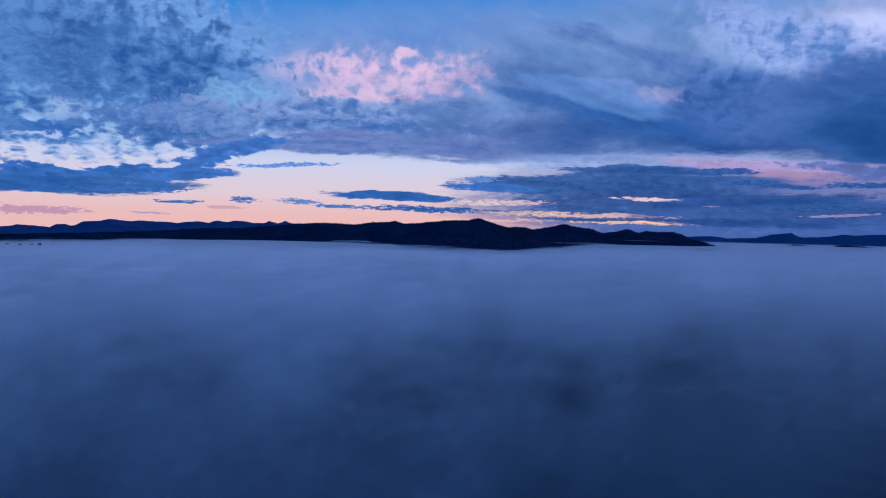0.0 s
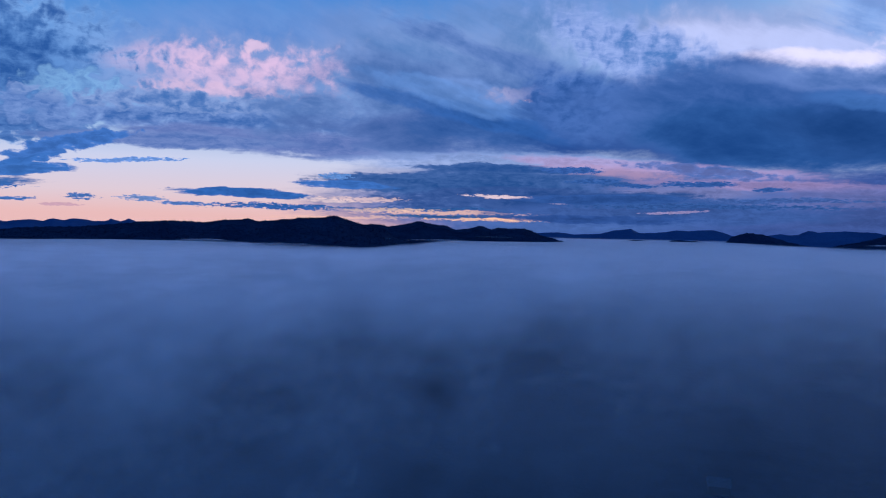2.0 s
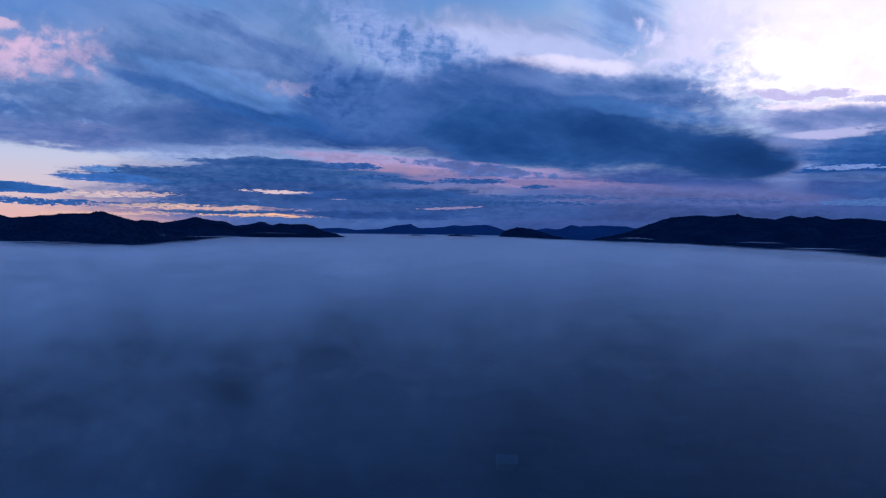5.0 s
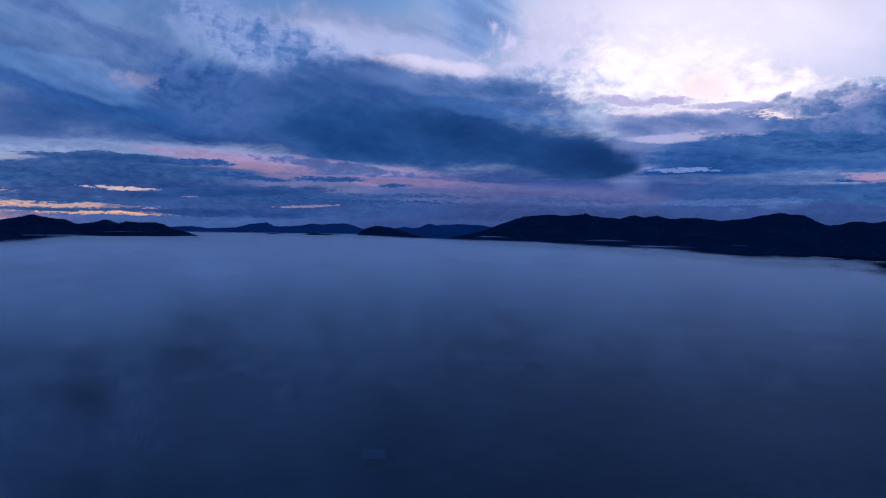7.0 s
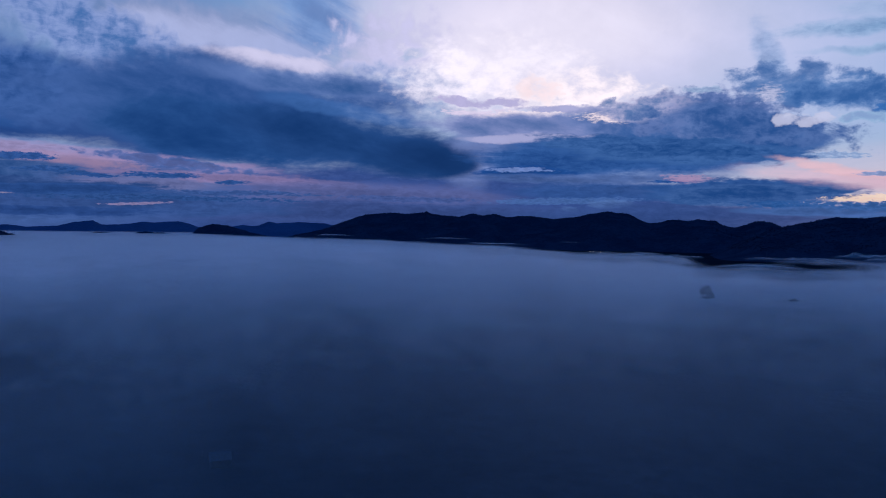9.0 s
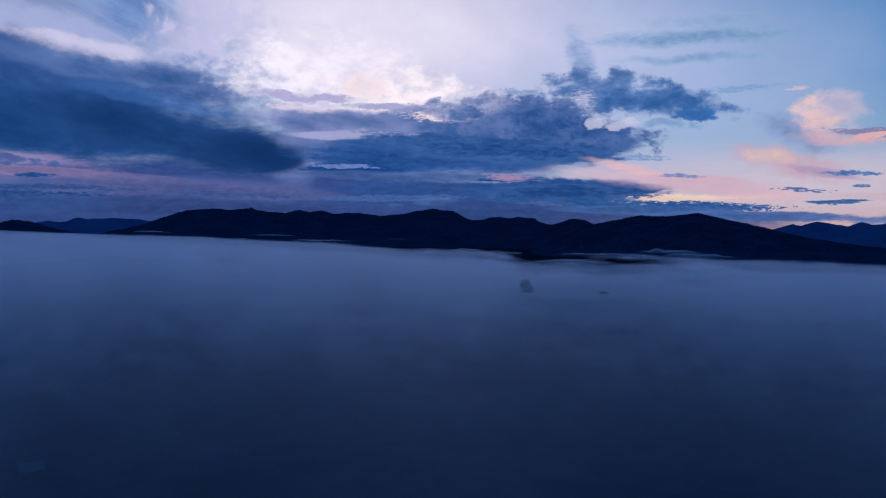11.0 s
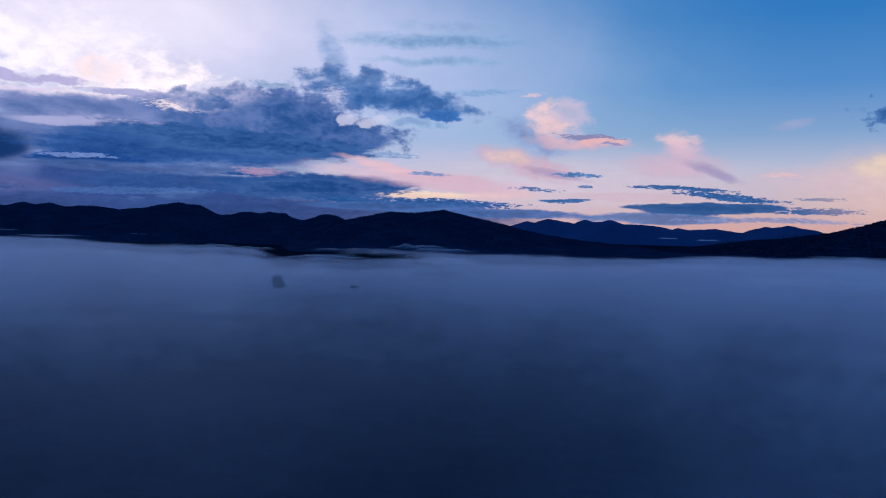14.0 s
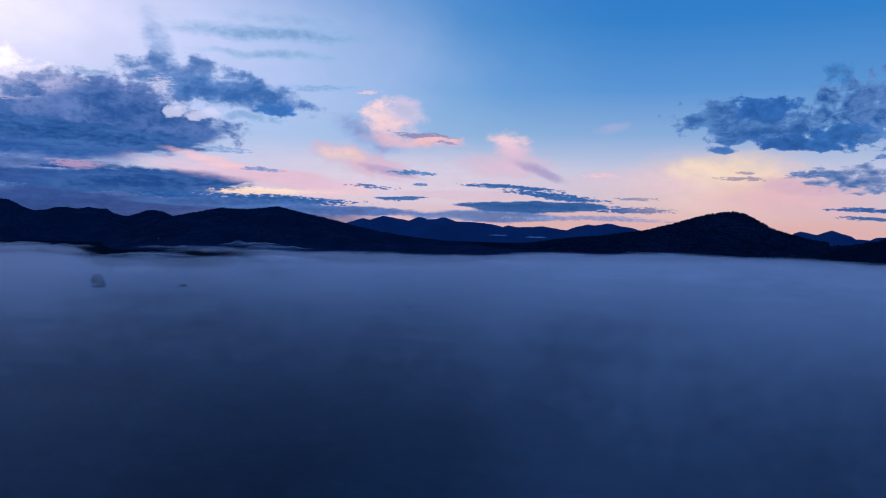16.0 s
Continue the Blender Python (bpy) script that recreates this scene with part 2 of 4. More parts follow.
# low dark streaks
cloud(10.66, 2.91, 9.52, 0.93, (32, 76, 141), "streak", 1.2, 0.5, lit=(79, 114, 180), lit_amount=0.56)
cloud(13.64, 4.09, 6.32, 0.34, (36, 79, 146), "streak", 1.4, 0.5, lit=(84, 118, 182), lit_amount=0.48)
cloud(-3.78, 2.00, 4.71, 0.31, (38, 86, 157), "streak", 1.4, 0.4, tilt=-1)
cloud(3.29, 2.71, 3.54, 0.31, (49, 95, 167), "streak", 1.7, 0.5)
cloud(2.49, 3.32, 1.10, 0.20, (82, 125, 190), "crisp", 1.87, 0.7)
cloud(-0.61, 1.17, 5.13, 0.20, (41, 86, 155), "crisp", 1.65, 0.4)
cloud(-7.29, 1.25, 1.79, 0.12, (69, 106, 171), "crisp", 1.32, 0.6)
cloud(17.01, 1.85, 12.26, 0.90, (27, 67, 132), "streak", 1.2, 0.5, lit=(70, 101, 167), lit_amount=0.56)
cloud(22.62, 1.04, 9.08, 0.51, (32, 69, 130), "streak", 1.1, 0.7, lit=(74, 93, 155), lit_amount=0.48)
cloud(8.79, 1.17, 6.55, 0.16, (39, 79, 139), "crisp", 1.76, 0.5)
cloud(10.34, 0.66, 4.58, 0.10, (42, 79, 135), "crisp", 1.43, 0.6)
cloud(14.44, 2.19, 2.37, 0.10, (232, 206, 220), "crisp", 1.54, 0.8, tilt=-1, cover=0.95)
cloud(4.49, 1.83, 2.35, 0.16, (240, 206, 208), "crisp", 1.98, 0.9, cover=0.7)
cloud(10.33, 0.93, 5.35, 0.16, (246, 196, 182), "crisp", 1.98, 0.9, cover=0.75)
cloud(18.44, 1.86, 0.99, 0.09, (206, 184, 210), "crisp", 1.43, 0.8, cover=0.9)
cloud(14.49, 0.55, 2.44, 0.08, (252, 190, 168), "crisp", 1.54, 0.7, cover=0.9)
cloud(2.95, 0.54, 4.72, 0.10, (244, 198, 186), "crisp", 1.76, 0.9, cover=0.6)
cloud(26.14, 3.25, 2.86, 0.18, (38, 76, 137), "crisp", 0.99, 0.6, tilt=1)
cloud(22.55, 3.04, 1.82, 0.15, (38, 74, 134), "crisp", 1.1, 0.6)
cloud(5.93, 1.12, 3.63, 0.13, (259, 217, 196), "crisp", 2.09, 1, cover=0.55)
cloud(13.21, 0.47, 3.99, 0.11, (264, 206, 172), "crisp", 1.98, 0.9, cover=0.75)
cloud(2.09, 1.72, 1.85, 0.14, (247, 221, 221), "crisp", 2.09, 1, cover=0.5)
# plume, wedge and flecks over the great cloud
cloud(37.37, 13.43, 3.06, 2.91, (93, 140, 211), "fan", 0.9, 1.3, tilt=-35, cover=0.75)
cloud(31.74, 11.75, 7.72, 1.52, (196, 208, 258), "fan", 1.1, 1.2, tilt=-10, cover=0.9)
cloud(34.35, 11.03, 4.13, 0.52, (241, 237, 273), "fan", 1.2, 1.2, tilt=-4, cover=0.9)
cloud(42.43, 11.40, 3.91, 2.99, (232, 230, 273), "dapple", 1.4, 1.3, cover=0.85)
cloud(42.85, 9.14, 4.70, 1.75, (142, 166, 228), "dapple", 1.1, 1.3, cover=0.85)
cloud(44.19, 11.63, 1.02, 0.52, (142, 166, 224), "puff", 1.5, 1.2, tilt=20, cover=0.8)
cloud(24.32, 11.24, 7.77, 2.09, (79, 126, 197), "dapple", 0.8, 1.2, tilt=-22, lit=(168, 189, 251), lit_amount=0.72)
cloud(19.76, 8.47, 4.41, 2.26, (33, 79, 151), "dapple", 0.6, 1.2, tilt=-10, lit=(85, 126, 203), lit_amount=0.64)
# the great dark cloud with its nose
cloud(32.14, 7.43, 13.69, 3.44, (38, 83, 153), "billow", 0.6, 1, tilt=-3, lit=(89, 126, 199), lit_amount=0.56)
cloud(37.41, 9.61, 7.67, 0.75, (54, 99, 167), "billow", 0.9, 1.1, tilt=-4, cover=0.9, lit=(121, 150, 219))
cloud(31.05, 6.07, 9.16, 2.17, (27, 70, 136), "billow", 0.7, 0.9, tilt=-6, lit=(55, 103, 175), lit_amount=0.56)
cloud(39.77, 5.80, 8.16, 2.01, (24, 64, 126), "billow", 0.5, 0.9, tilt=-8, lit=(48, 92, 162), lit_amount=0.56)
cloud(48.23, 4.60, 1.97, 2.03, (128, 147, 209), "billow", 0.5, 1.6, cover=0.75)
cloud(44.49, 4.66, 3.86, 1.29, (22, 58, 116), "billow", 0.35, 0.9, tilt=-6, lit=(40, 83, 151), lit_amount=0.48)
cloud(39.75, 7.72, 5.82, 0.61, (60, 105, 173), "billow", 1, 1.2, tilt=-10, cover=0.6)
# rose bands and dim bank below
cloud(25.37, 4.16, 10.31, 0.47, (160, 140, 187), "streak", 1.3, 1.1, tilt=-4, cover=0.7)
cloud(32.55, 2.99, 8.56, 0.34, (142, 124, 171), "streak", 1.3, 1.1, tilt=-2, cover=0.75)
cloud(40.59, 2.01, 10.16, 1.02, (84, 95, 153), "streak", 0.7, 1, cover=0.9)
cloud(42.96, 0.87, 18.09, 0.87, (52, 74, 134), "streak", 0.6, 0.9, cover=0.95)
cloud(24.35, 1.13, 11.21, 0.88, (48, 78, 140), "streak", 0.9, 0.8, cover=0.95)
cloud(27.82, 3.96, 5.32, 0.37, (57, 91, 157), "dapple", 1.4, 0.8, tilt=-6, cover=0.8)
cloud(27.47, 3.10, 2.26, 0.19, (38, 76, 142), "crisp", 0.99, 0.6, tilt=-1)
cloud(23.34, 2.99, 1.40, 0.14, (38, 76, 142), "crisp", 1.1, 0.6)
cloud(31.62, 2.77, 1.11, 0.15, (40, 78, 144), "crisp", 0.99, 0.6, tilt=-1)
cloud(18.82, 4.06, 1.86, 0.28, (43, 81, 149), "crisp", 1.32, 0.6, tilt=-3)
cloud(20.40, 3.22, 1.91, 0.18, (41, 79, 144), "crisp", 1.32, 0.6)
cloud(20.72, 2.10, 6.10, 0.32, (37, 72, 136), "streak", 1.3, 0.5)
cloud(27.83, 1.65, 8.16, 0.19, (41, 76, 138), "crisp", 1.65, 0.6)
cloud(32.18, 2.06, 5.57, 0.15, (49, 81, 144), "crisp", 1.32, 0.7, cover=0.9)
cloud(21.37, 0.70, 7.14, 0.32, (35, 66, 128), "streak", 1.3, 0.6)
cloud(25.73, 1.23, 2.08, 0.09, (142, 130, 175), "crisp", 1.43, 0.8, cover=0.8)
cloud(43.74, 1.90, 4.72, 0.20, (60, 85, 149), "crisp", 1.32, 0.8, cover=0.8)
# blazing rim over the sun
cloud(49.90, 10.57, 6.46, 2.49, (292, 283, 302), "puff", 1, 1.5)
cloud(54.97, 9.23, 4.99, 1.58, (298, 284, 295), "puff", 1.2, 1.3)
cloud(54.51, 13.14, 7.69, 2.56, (280, 273, 293), "billow", 0.3, 1.7, cover=0.6)
cloud(53.35, 9.43, 1.08, 0.83, (284, 255, 264), "puff", 1.9, 1.6, cover=0.7)
cloud(52.25, 9.81, 0.78, 0.98, (284, 259, 268), "puff", 1.4, 1.2, cover=0.6)
cloud(49.15, 8.66, 3.14, 0.34, (208, 202, 252), "puff", 1.4, 1, tilt=-2, cover=0.95)
cloud(54.99, 8.05, 3.46, 0.30, (192, 194, 246), "puff", 1.4, 1, cover=0.95)
cloud(48.38, 7.89, 2.36, 0.23, (257, 241, 273), "crisp", 1.65, 1, cover=0.8)
cloud(51.90, 7.72, 3.12, 0.19, (284, 268, 282), "crisp", 1.76, 0.9, cover=0.8)
# sheets under the sun
cloud(51.92, 6.99, 7.41, 0.77, (82, 118, 184), "billow", 0.8, 1, lit=(173, 181, 240), lit_amount=0.64)
cloud(61.04, 7.15, 6.62, 1.12, (59, 102, 173), "billow", 0.9, 0.9, lit=(146, 167, 231), lit_amount=0.64)
cloud(57.86, 7.65, 2.19, 0.34, (293, 271, 280), "crisp", 1.5, 1.3, cover=0.85)
cloud(54.65, 6.14, 6.55, 0.31, (193, 196, 246), "billow", 1.3, 0.9, cover=0.95)
cloud(59.23, 5.06, 11.23, 1.29, (25, 71, 144), "streak", 0.7, 0.6, tilt=1, lit=(69, 118, 195), lit_amount=0.56)
cloud(51.97, 3.81, 3.90, 0.39, (26, 70, 140), "streak", 1.1, 0.5)
cloud(64.68, 6.04, 6.74, 1.11, (33, 84, 157), "billow", 0.9, 0.7, tilt=-4, lit=(93, 137, 210), lit_amount=0.56)
cloud(51.58, 3.97, 2.19, 0.16, (105, 131, 194), "crisp", 1.21, 0.8, tilt=1)
cloud(57.00, 3.38, 8.75, 0.35, (67, 95, 155), "streak", 0.9, 1, cover=0.8)
cloud(59.28, 2.54, 8.24, 0.61, (44, 79, 144), "streak", 0.8, 0.9, cover=0.95)
cloud(61.86, 3.23, 1.61, 0.13, (33, 78, 149), "crisp", 1.1, 0.6)
cloud(62.77, 3.42, 1.60, 0.30, (200, 165, 208), "crisp", 1.4, 1.1, tilt=-6, cover=0.75)
cloud(66.51, 2.55, 6.60, 0.89, (28, 73, 144), "streak", 0.9, 0.5, lit=(71, 115, 188), lit_amount=0.56)
cloud(54.72, 1.89, 5.02, 0.23, (68, 103, 167), "crisp", 1.1, 0.8, tilt=1, cover=0.85)
cloud(57.98, 1.65, 1.51, 0.27, (84, 118, 179), "crisp", 0.5, 1.1, cover=0.7)
cloud(55.20, 1.31, 0.54, 0.19, (78, 111, 171), "crisp", 0.5, 1.1, cover=0.6)
cloud(64.85, 1.69, 1.56, 0.11, (100, 138, 197), "crisp", 0.88, 0.7, cover=0.9)
cloud(65.48, 0.48, 15.54, 1.33, (48, 74, 135), "streak", 0.4, 0.9, cover=0.95)
# wing on the bright side
cloud(64.19, 7.71, 5.58, 1.52, (52, 96, 166), "puff", 1.1, 0.9, tilt=4, lit=(136, 158, 223), lit_amount=0.56)
cloud(60.00, 8.12, 2.99, 0.75, (102, 137, 199), "puff", 1.5, 0.9, tilt=4, cover=0.9, lit=(217, 211, 252))
cloud(66.53, 6.81, 6.03, 1.15, (46, 92, 164), "puff", 1, 0.9, tilt=-8, lit=(114, 146, 213), lit_amount=0.56)
cloud(67.61, 11.03, 0.93, 2.32, (111, 151, 209), "puff", 0.8, 1.8, tilt=16, cover=0.75)
cloud(69.21, 9.57, 3.52, 1.21, (66, 115, 186), "puff", 1.2, 1, cover=0.95, lit=(147, 176, 234))
cloud(72.57, 8.67, 5.11, 1.07, (58, 109, 182), "puff", 1, 1.1, tilt=-6, lit=(118, 160, 226), lit_amount=0.64)
cloud(75.54, 7.65, 1.49, 0.38, (58, 111, 184), "puff", 1.3, 0.8)
cloud(67.65, 8.99, 0.78, 0.49, (227, 228, 263), "crisp", 1.6, 1.4, cover=0.7)
cloud(70.04, 7.15, 1.81, 0.42, (230, 233, 266), "dapple", 1.9, 1, cover=0.75)
cloud(73.98, 7.01, 1.97, 0.31, (138, 173, 228), "dapple", 1.7, 1, cover=0.8)
cloud(75.03, 12.63, 6.46, 0.48, (124, 164, 216), "fine", 0.4, 1.6, cover=0.95)
cloud(75.06, 11.33, 4.70, 0.30, (131, 170, 222), "puff", 0.4, 1.6, cover=0.85)
cloud(75.79, 13.60, 4.30, 0.51, (138, 175, 228), "fine", 0.5, 1.5, cover=0.4)
cloud(78.04, 9.43, 2.34, 0.19, (105, 159, 215), "crisp", 0.88, 1.3, cover=0.5)
cloud(63.59, 9.13, 1.15, 0.19, (148, 172, 222), "crisp", 1.21, 0.9, tilt=-3, cover=0.9)
cloud(72.06, 4.79, 1.73, 0.20, (138, 165, 220), "crisp", 1.65, 0.8, cover=0.9)
cloud(61.55, 5.24, 9.10, 0.92, (29, 78, 149), "streak", 1.2, 0.6, tilt=-3, lit=(79, 125, 196), lit_amount=0.64)
cloud(67.00, 2.32, 5.86, 0.70, (32, 78, 148), "streak", 1.3, 0.5, lit=(83, 123, 192), lit_amount=0.56)
cloud(74.06, 3.27, 7.88, 0.63, (250, 213, 237), "streak", 0.9, 1.4, tilt=-6, cover=0.75)
cloud(71.68, 4.00, 3.55, 0.31, (266, 219, 233), "streak", 0.9, 1.2, tilt=-12, cover=0.8)
cloud(74.45, 3.59, 1.18, 0.16, (156, 165, 216), "crisp", 1.1, 0.9, tilt=-3, cover=0.8)
cloud(75.27, 2.19, 3.54, 0.20, (282, 248, 226), "crisp", 1.54, 0.8, cover=0.85)
cloud(79.58, 2.27, 2.72, 0.39, (257, 217, 228), "fine", 0.7, 1.3, cover=0.8)
cloud(75.68, 1.53, 4.72, 0.28, (41, 87, 153), "crisp", 1.54, 0.5)
cloud(70.15, 1.69, 3.54, 0.24, (38, 83, 149), "crisp", 1.54, 0.5, tilt=-2)
cloud(72.13, 1.34, 6.31, 0.32, (62, 97, 160), "streak", 1, 0.8, cover=0.9)
# rosy cumulus
cloud(81.75, 6.21, 2.50, 0.93, (131, 154, 208), "puff", 0.6, 1.7, tilt=-22, cover=0.9)
cloud(83.48, 7.58, 1.88, 1.38, (235, 214, 241), "puff", 1.3, 1.7, cover=0.75, lit=(254, 224, 239))
cloud(82.45, 8.00, 1.02, 1.00, (268, 232, 237), "puff", 1.7, 1.6, cover=0.8)
cloud(83.10, 6.95, 1.18, 0.46, (266, 226, 232), "puff", 1.2, 1.3, cover=0.85)
cloud(84.10, 7.98, 0.51, 0.38, (197, 203, 239), "puff", 0.9, 1.4, cover=0.75)
cloud(81.25, 9.14, 0.62, 0.13, (243, 220, 243), "crisp", 1.76, 0.9, cover=0.9)
cloud(84.70, 5.84, 3.14, 0.39, (245, 203, 222), "puff", 0.9, 1.3, tilt=-3, cover=0.85)
cloud(86.47, 5.96, 1.42, 0.35, (260, 207, 214), "puff", 1.1, 1, cover=0.95)
cloud(85.40, 6.32, 1.97, 0.14, (155, 153, 201), "crisp", 1.32, 0.9, tilt=-4, cover=0.95)
cloud(87.06, 5.74, 0.87, 0.10, (148, 148, 196), "crisp", 1.32, 0.9, cover=0.9)
cloud(81.20, 4.41, 3.28, 0.82, (235, 192, 218), "puff", 0.8, 1.7, tilt=-12, cover=0.9)
cloud(79.95, 4.83, 1.55, 0.43, (268, 230, 218), "puff", 1, 1.8, tilt=-4, cover=0.85)
cloud(83.17, 3.84, 2.20, 0.31, (194, 171, 215), "puff", 0.6, 1.3, tilt=-12, cover=0.8)
cloud(84.43, 3.76, 1.18, 0.16, (83, 126, 183), "crisp", 1.54, 0.8, tilt=-2)
cloud(85.62, 3.68, 0.63, 0.10, (83, 126, 183), "crisp", 1.32, 0.8)
cloud(81.83, 2.71, 1.56, 0.12, (83, 115, 171), "crisp", 2.09, 0.7, tilt=-2, cover=0.95)
cloud(85.24, 2.96, 0.47, 0.08, (82, 119, 175), "crisp", 1.32, 0.7, cover=0.95)
cloud(83.81, 1.90, 1.73, 0.14, (64, 106, 166), "crisp", 0.99, 0.6, tilt=1)
cloud(91.10, 6.22, 1.33, 0.50, (264, 226, 235), "puff", 1.4, 1.7, cover=0.9)
cloud(91.60, 5.37, 1.33, 0.62, (249, 211, 232), "puff", 0.8, 1.5, cover=0.8)
cloud(91.23, 4.35, 3.29, 0.86, (237, 203, 228), "puff", 0.6, 1.6, cover=0.85)
cloud(93.58, 4.05, 1.79, 0.39, (178, 166, 214), "puff", 0.6, 1.4, tilt=-20, cover=0.85)
cloud(97.71, 3.76, 1.07, 0.13, (256, 218, 230), "crisp", 1.54, 0.9, cover=0.95)
cloud(98.49, 6.90, 1.21, 0.34, (186, 192, 235), "puff", 0.6, 1.6, tilt=8, cover=0.55)
cloud(75.83, 3.10, 3.79, 0.62, (241, 203, 226), "streak", 0.7, 1.3, tilt=-4, cover=0.8)
cloud(74.12, 3.61, 1.20, 0.15, (118, 147, 201), "crisp", 1.1, 0.9, cover=0.85)
cloud(73.97, 2.03, 2.25, 0.15, (269, 235, 218), "crisp", 1.54, 0.8, cover=0.85)
cloud(88.34, 2.25, 4.73, 0.31, (235, 207, 226), "streak", 0.8, 1.2, cover=0.7)
cloud(91.67, 2.84, 3.13, 0.16, (55, 97, 158), "crisp", 1.21, 0.5, tilt=-3)
cloud(94.80, 2.28, 3.48, 0.23, (51, 95, 158), "crisp", 1.32, 0.5, tilt=-5)
cloud(93.07, 1.50, 4.68, 0.39, (45, 90, 154), "streak", 1.3, 0.5, lit=(86, 123, 187), lit_amount=0.48)
cloud(100.16, 1.45, 2.47, 0.19, (51, 95, 158), "crisp", 1.54, 0.5, tilt=1)
cloud(100.33, 2.22, 1.12, 0.11, (69, 108, 166), "crisp", 1.43, 0.6)
cloud(89.56, 0.86, 5.91, 0.32, (77, 113, 173), "streak", 1, 0.8, cover=0.9)
cloud(96.96, 0.80, 5.36, 0.19, (131, 142, 190), "crisp", 1.1, 0.9, cover=0.8)
cloud(75.10, 1.68, 5.29, 0.27, (52, 93, 158), "crisp", 1.43, 0.5, tilt=-2)
cloud(79.33, 0.99, 7.36, 0.31, (67, 102, 166), "streak", 1.1, 0.7, cover=0.95)
# glow and clouds on the far side
cloud(106.12, 2.97, 6.69, 2.30, (262, 220, 211), "puff", 0.25, 1.8, cover=0.85)
cloud(105.91, 3.97, 3.17, 1.33, (269, 241, 203), "puff", 0.4, 1.8, cover=0.75)
cloud(109.91, 2.38, 5.02, 1.30, (241, 192, 207), "puff", 0.4, 1.6, cover=0.75)
cloud(101.03, 3.41, 4.82, 0.99, (243, 214, 230), "puff", 0.3, 1.7, cover=0.6)
cloud(104.30, 4.27, 2.15, 0.52, (264, 237, 218), "puff", 0.8, 1.5, cover=0.6)
cloud(111.21, 3.18, 3.61, 0.50, (226, 188, 211), "puff", 1, 1.3, tilt=-3, cover=0.7)
cloud(107.20, 7.33, 4.30, 1.38, (46, 97, 168), "puff", 1.2, 0.6, tilt=-3, lit=(97, 145, 213), lit_amount=0.72)
cloud(105.26, 7.66, 1.99, 0.81, (49, 100, 171), "puff", 1.3, 0.6, tilt=4, lit=(101, 149, 215), lit_amount=0.72)
cloud(109.46, 5.99, 2.55, 0.50, (44, 91, 160), "puff", 1.1, 0.6, tilt=-3)
cloud(108.03, 8.25, 2.06, 0.65, (45, 97, 169), "puff", 1.3, 0.6)
cloud(105.32, 5.60, 0.92, 0.26, (69, 111, 177), "puff", 1.5, 0.7)
cloud(113.77, 8.05, 2.70, 2.27, (45, 97, 169), "dapple", 1.7, 0.6, tilt=10, lit=(112, 159, 223), lit_amount=0.72)
cloud(113.04, 6.41, 2.41, 0.70, (46, 97, 166), "dapple", 1.2, 0.6, tilt=6)
cloud(112.59, 10.16, 0.96, 0.82, (60, 119, 184), "dapple", 1.8, 0.8, cover=0.8)
cloud(118.50, 7.60, 4.50, 4.50, (49, 99, 173), "dapple", 1.4, 0.6, lit=(110, 153, 218), lit_amount=0.72)
cloud(114.08, 3.67, 2.81, 0.77, (66, 109, 173), "dapple", 1.3, 0.7, tilt=-4, lit=(161, 174, 219), lit_amount=0.72)
cloud(111.19, 3.97, 1.44, 0.21, (83, 115, 171), "crisp", 1.65, 0.8, tilt=2, cover=0.95)
cloud(106.79, 3.68, 1.40, 0.13, (170, 154, 186), "crisp", 1.76, 0.8, cover=0.9)
cloud(107.06, 4.09, 0.56, 0.09, (178, 162, 191), "crisp", 1.54, 0.8, cover=0.9)
cloud(114.08, 1.68, 2.00, 0.14, (54, 93, 158), "crisp", 1.43, 0.5)
cloud(114.63, 1.16, 1.73, 0.10, (63, 99, 160), "crisp", 1.43, 0.5)
# the sky goes on, half covered, past the view
far_cover = smooth(billow, 0.46, 0.58) * Val.op("MAXIMUM", smooth(EL, 18.0, 30.0), Val.op("MAXIMUM", smooth(AZ, 122.0, 140.0), smooth(AZ, -36.0, -55.0)))
behind = Val.op("MAXIMUM", smooth(AZ, 122.0, 150.0), smooth(AZ, -36.0, -65.0)) * smooth(EL, 16.0, 4.0)
clear = mixed(far_cover * 0.9, mixed(behind, sky, srgb(84, 118, 186)), srgb(48, 98, 180))

# the sky is put together in four quarters of heading, each with the clouds that reach into it
SECTORS = [(-180.0, 14.0), (14.0, 42.0), (42.0, 70.0), (70.0, 180.0)]
INS = ["az", "el"] + list(GRAIN)


def sector_group(lo, hi):
    nt = bpy.data.node_groups.new("sky_quarter", "ShaderNodeTree")
    for n in INS:
        nt.interface.new_socket(n, in_out="INPUT", socket_type="NodeSocketFloat")
    nt.interface.new_socket("sky", in_out="INPUT", socket_type="NodeSocketColor")
    nt.interface.new_socket("sky", in_out="OUTPUT", socket_type="NodeSocketColor")
    i, o = nt.nodes.new("NodeGroupInput"), nt.nodes.new("NodeGroupOutput")
    quarter = i.outputs["sky"]
    for c in CLOUDS:
        reach = c[2] * 1.9 + c[3] * 0.3 + 1.6
        if c[0] + reach > lo and c[0] - reach < hi:
            quarter = lay_cloud(nt, i, quarter, *c)
    nt.links.new(quarter, o.inputs[0])
    return nt


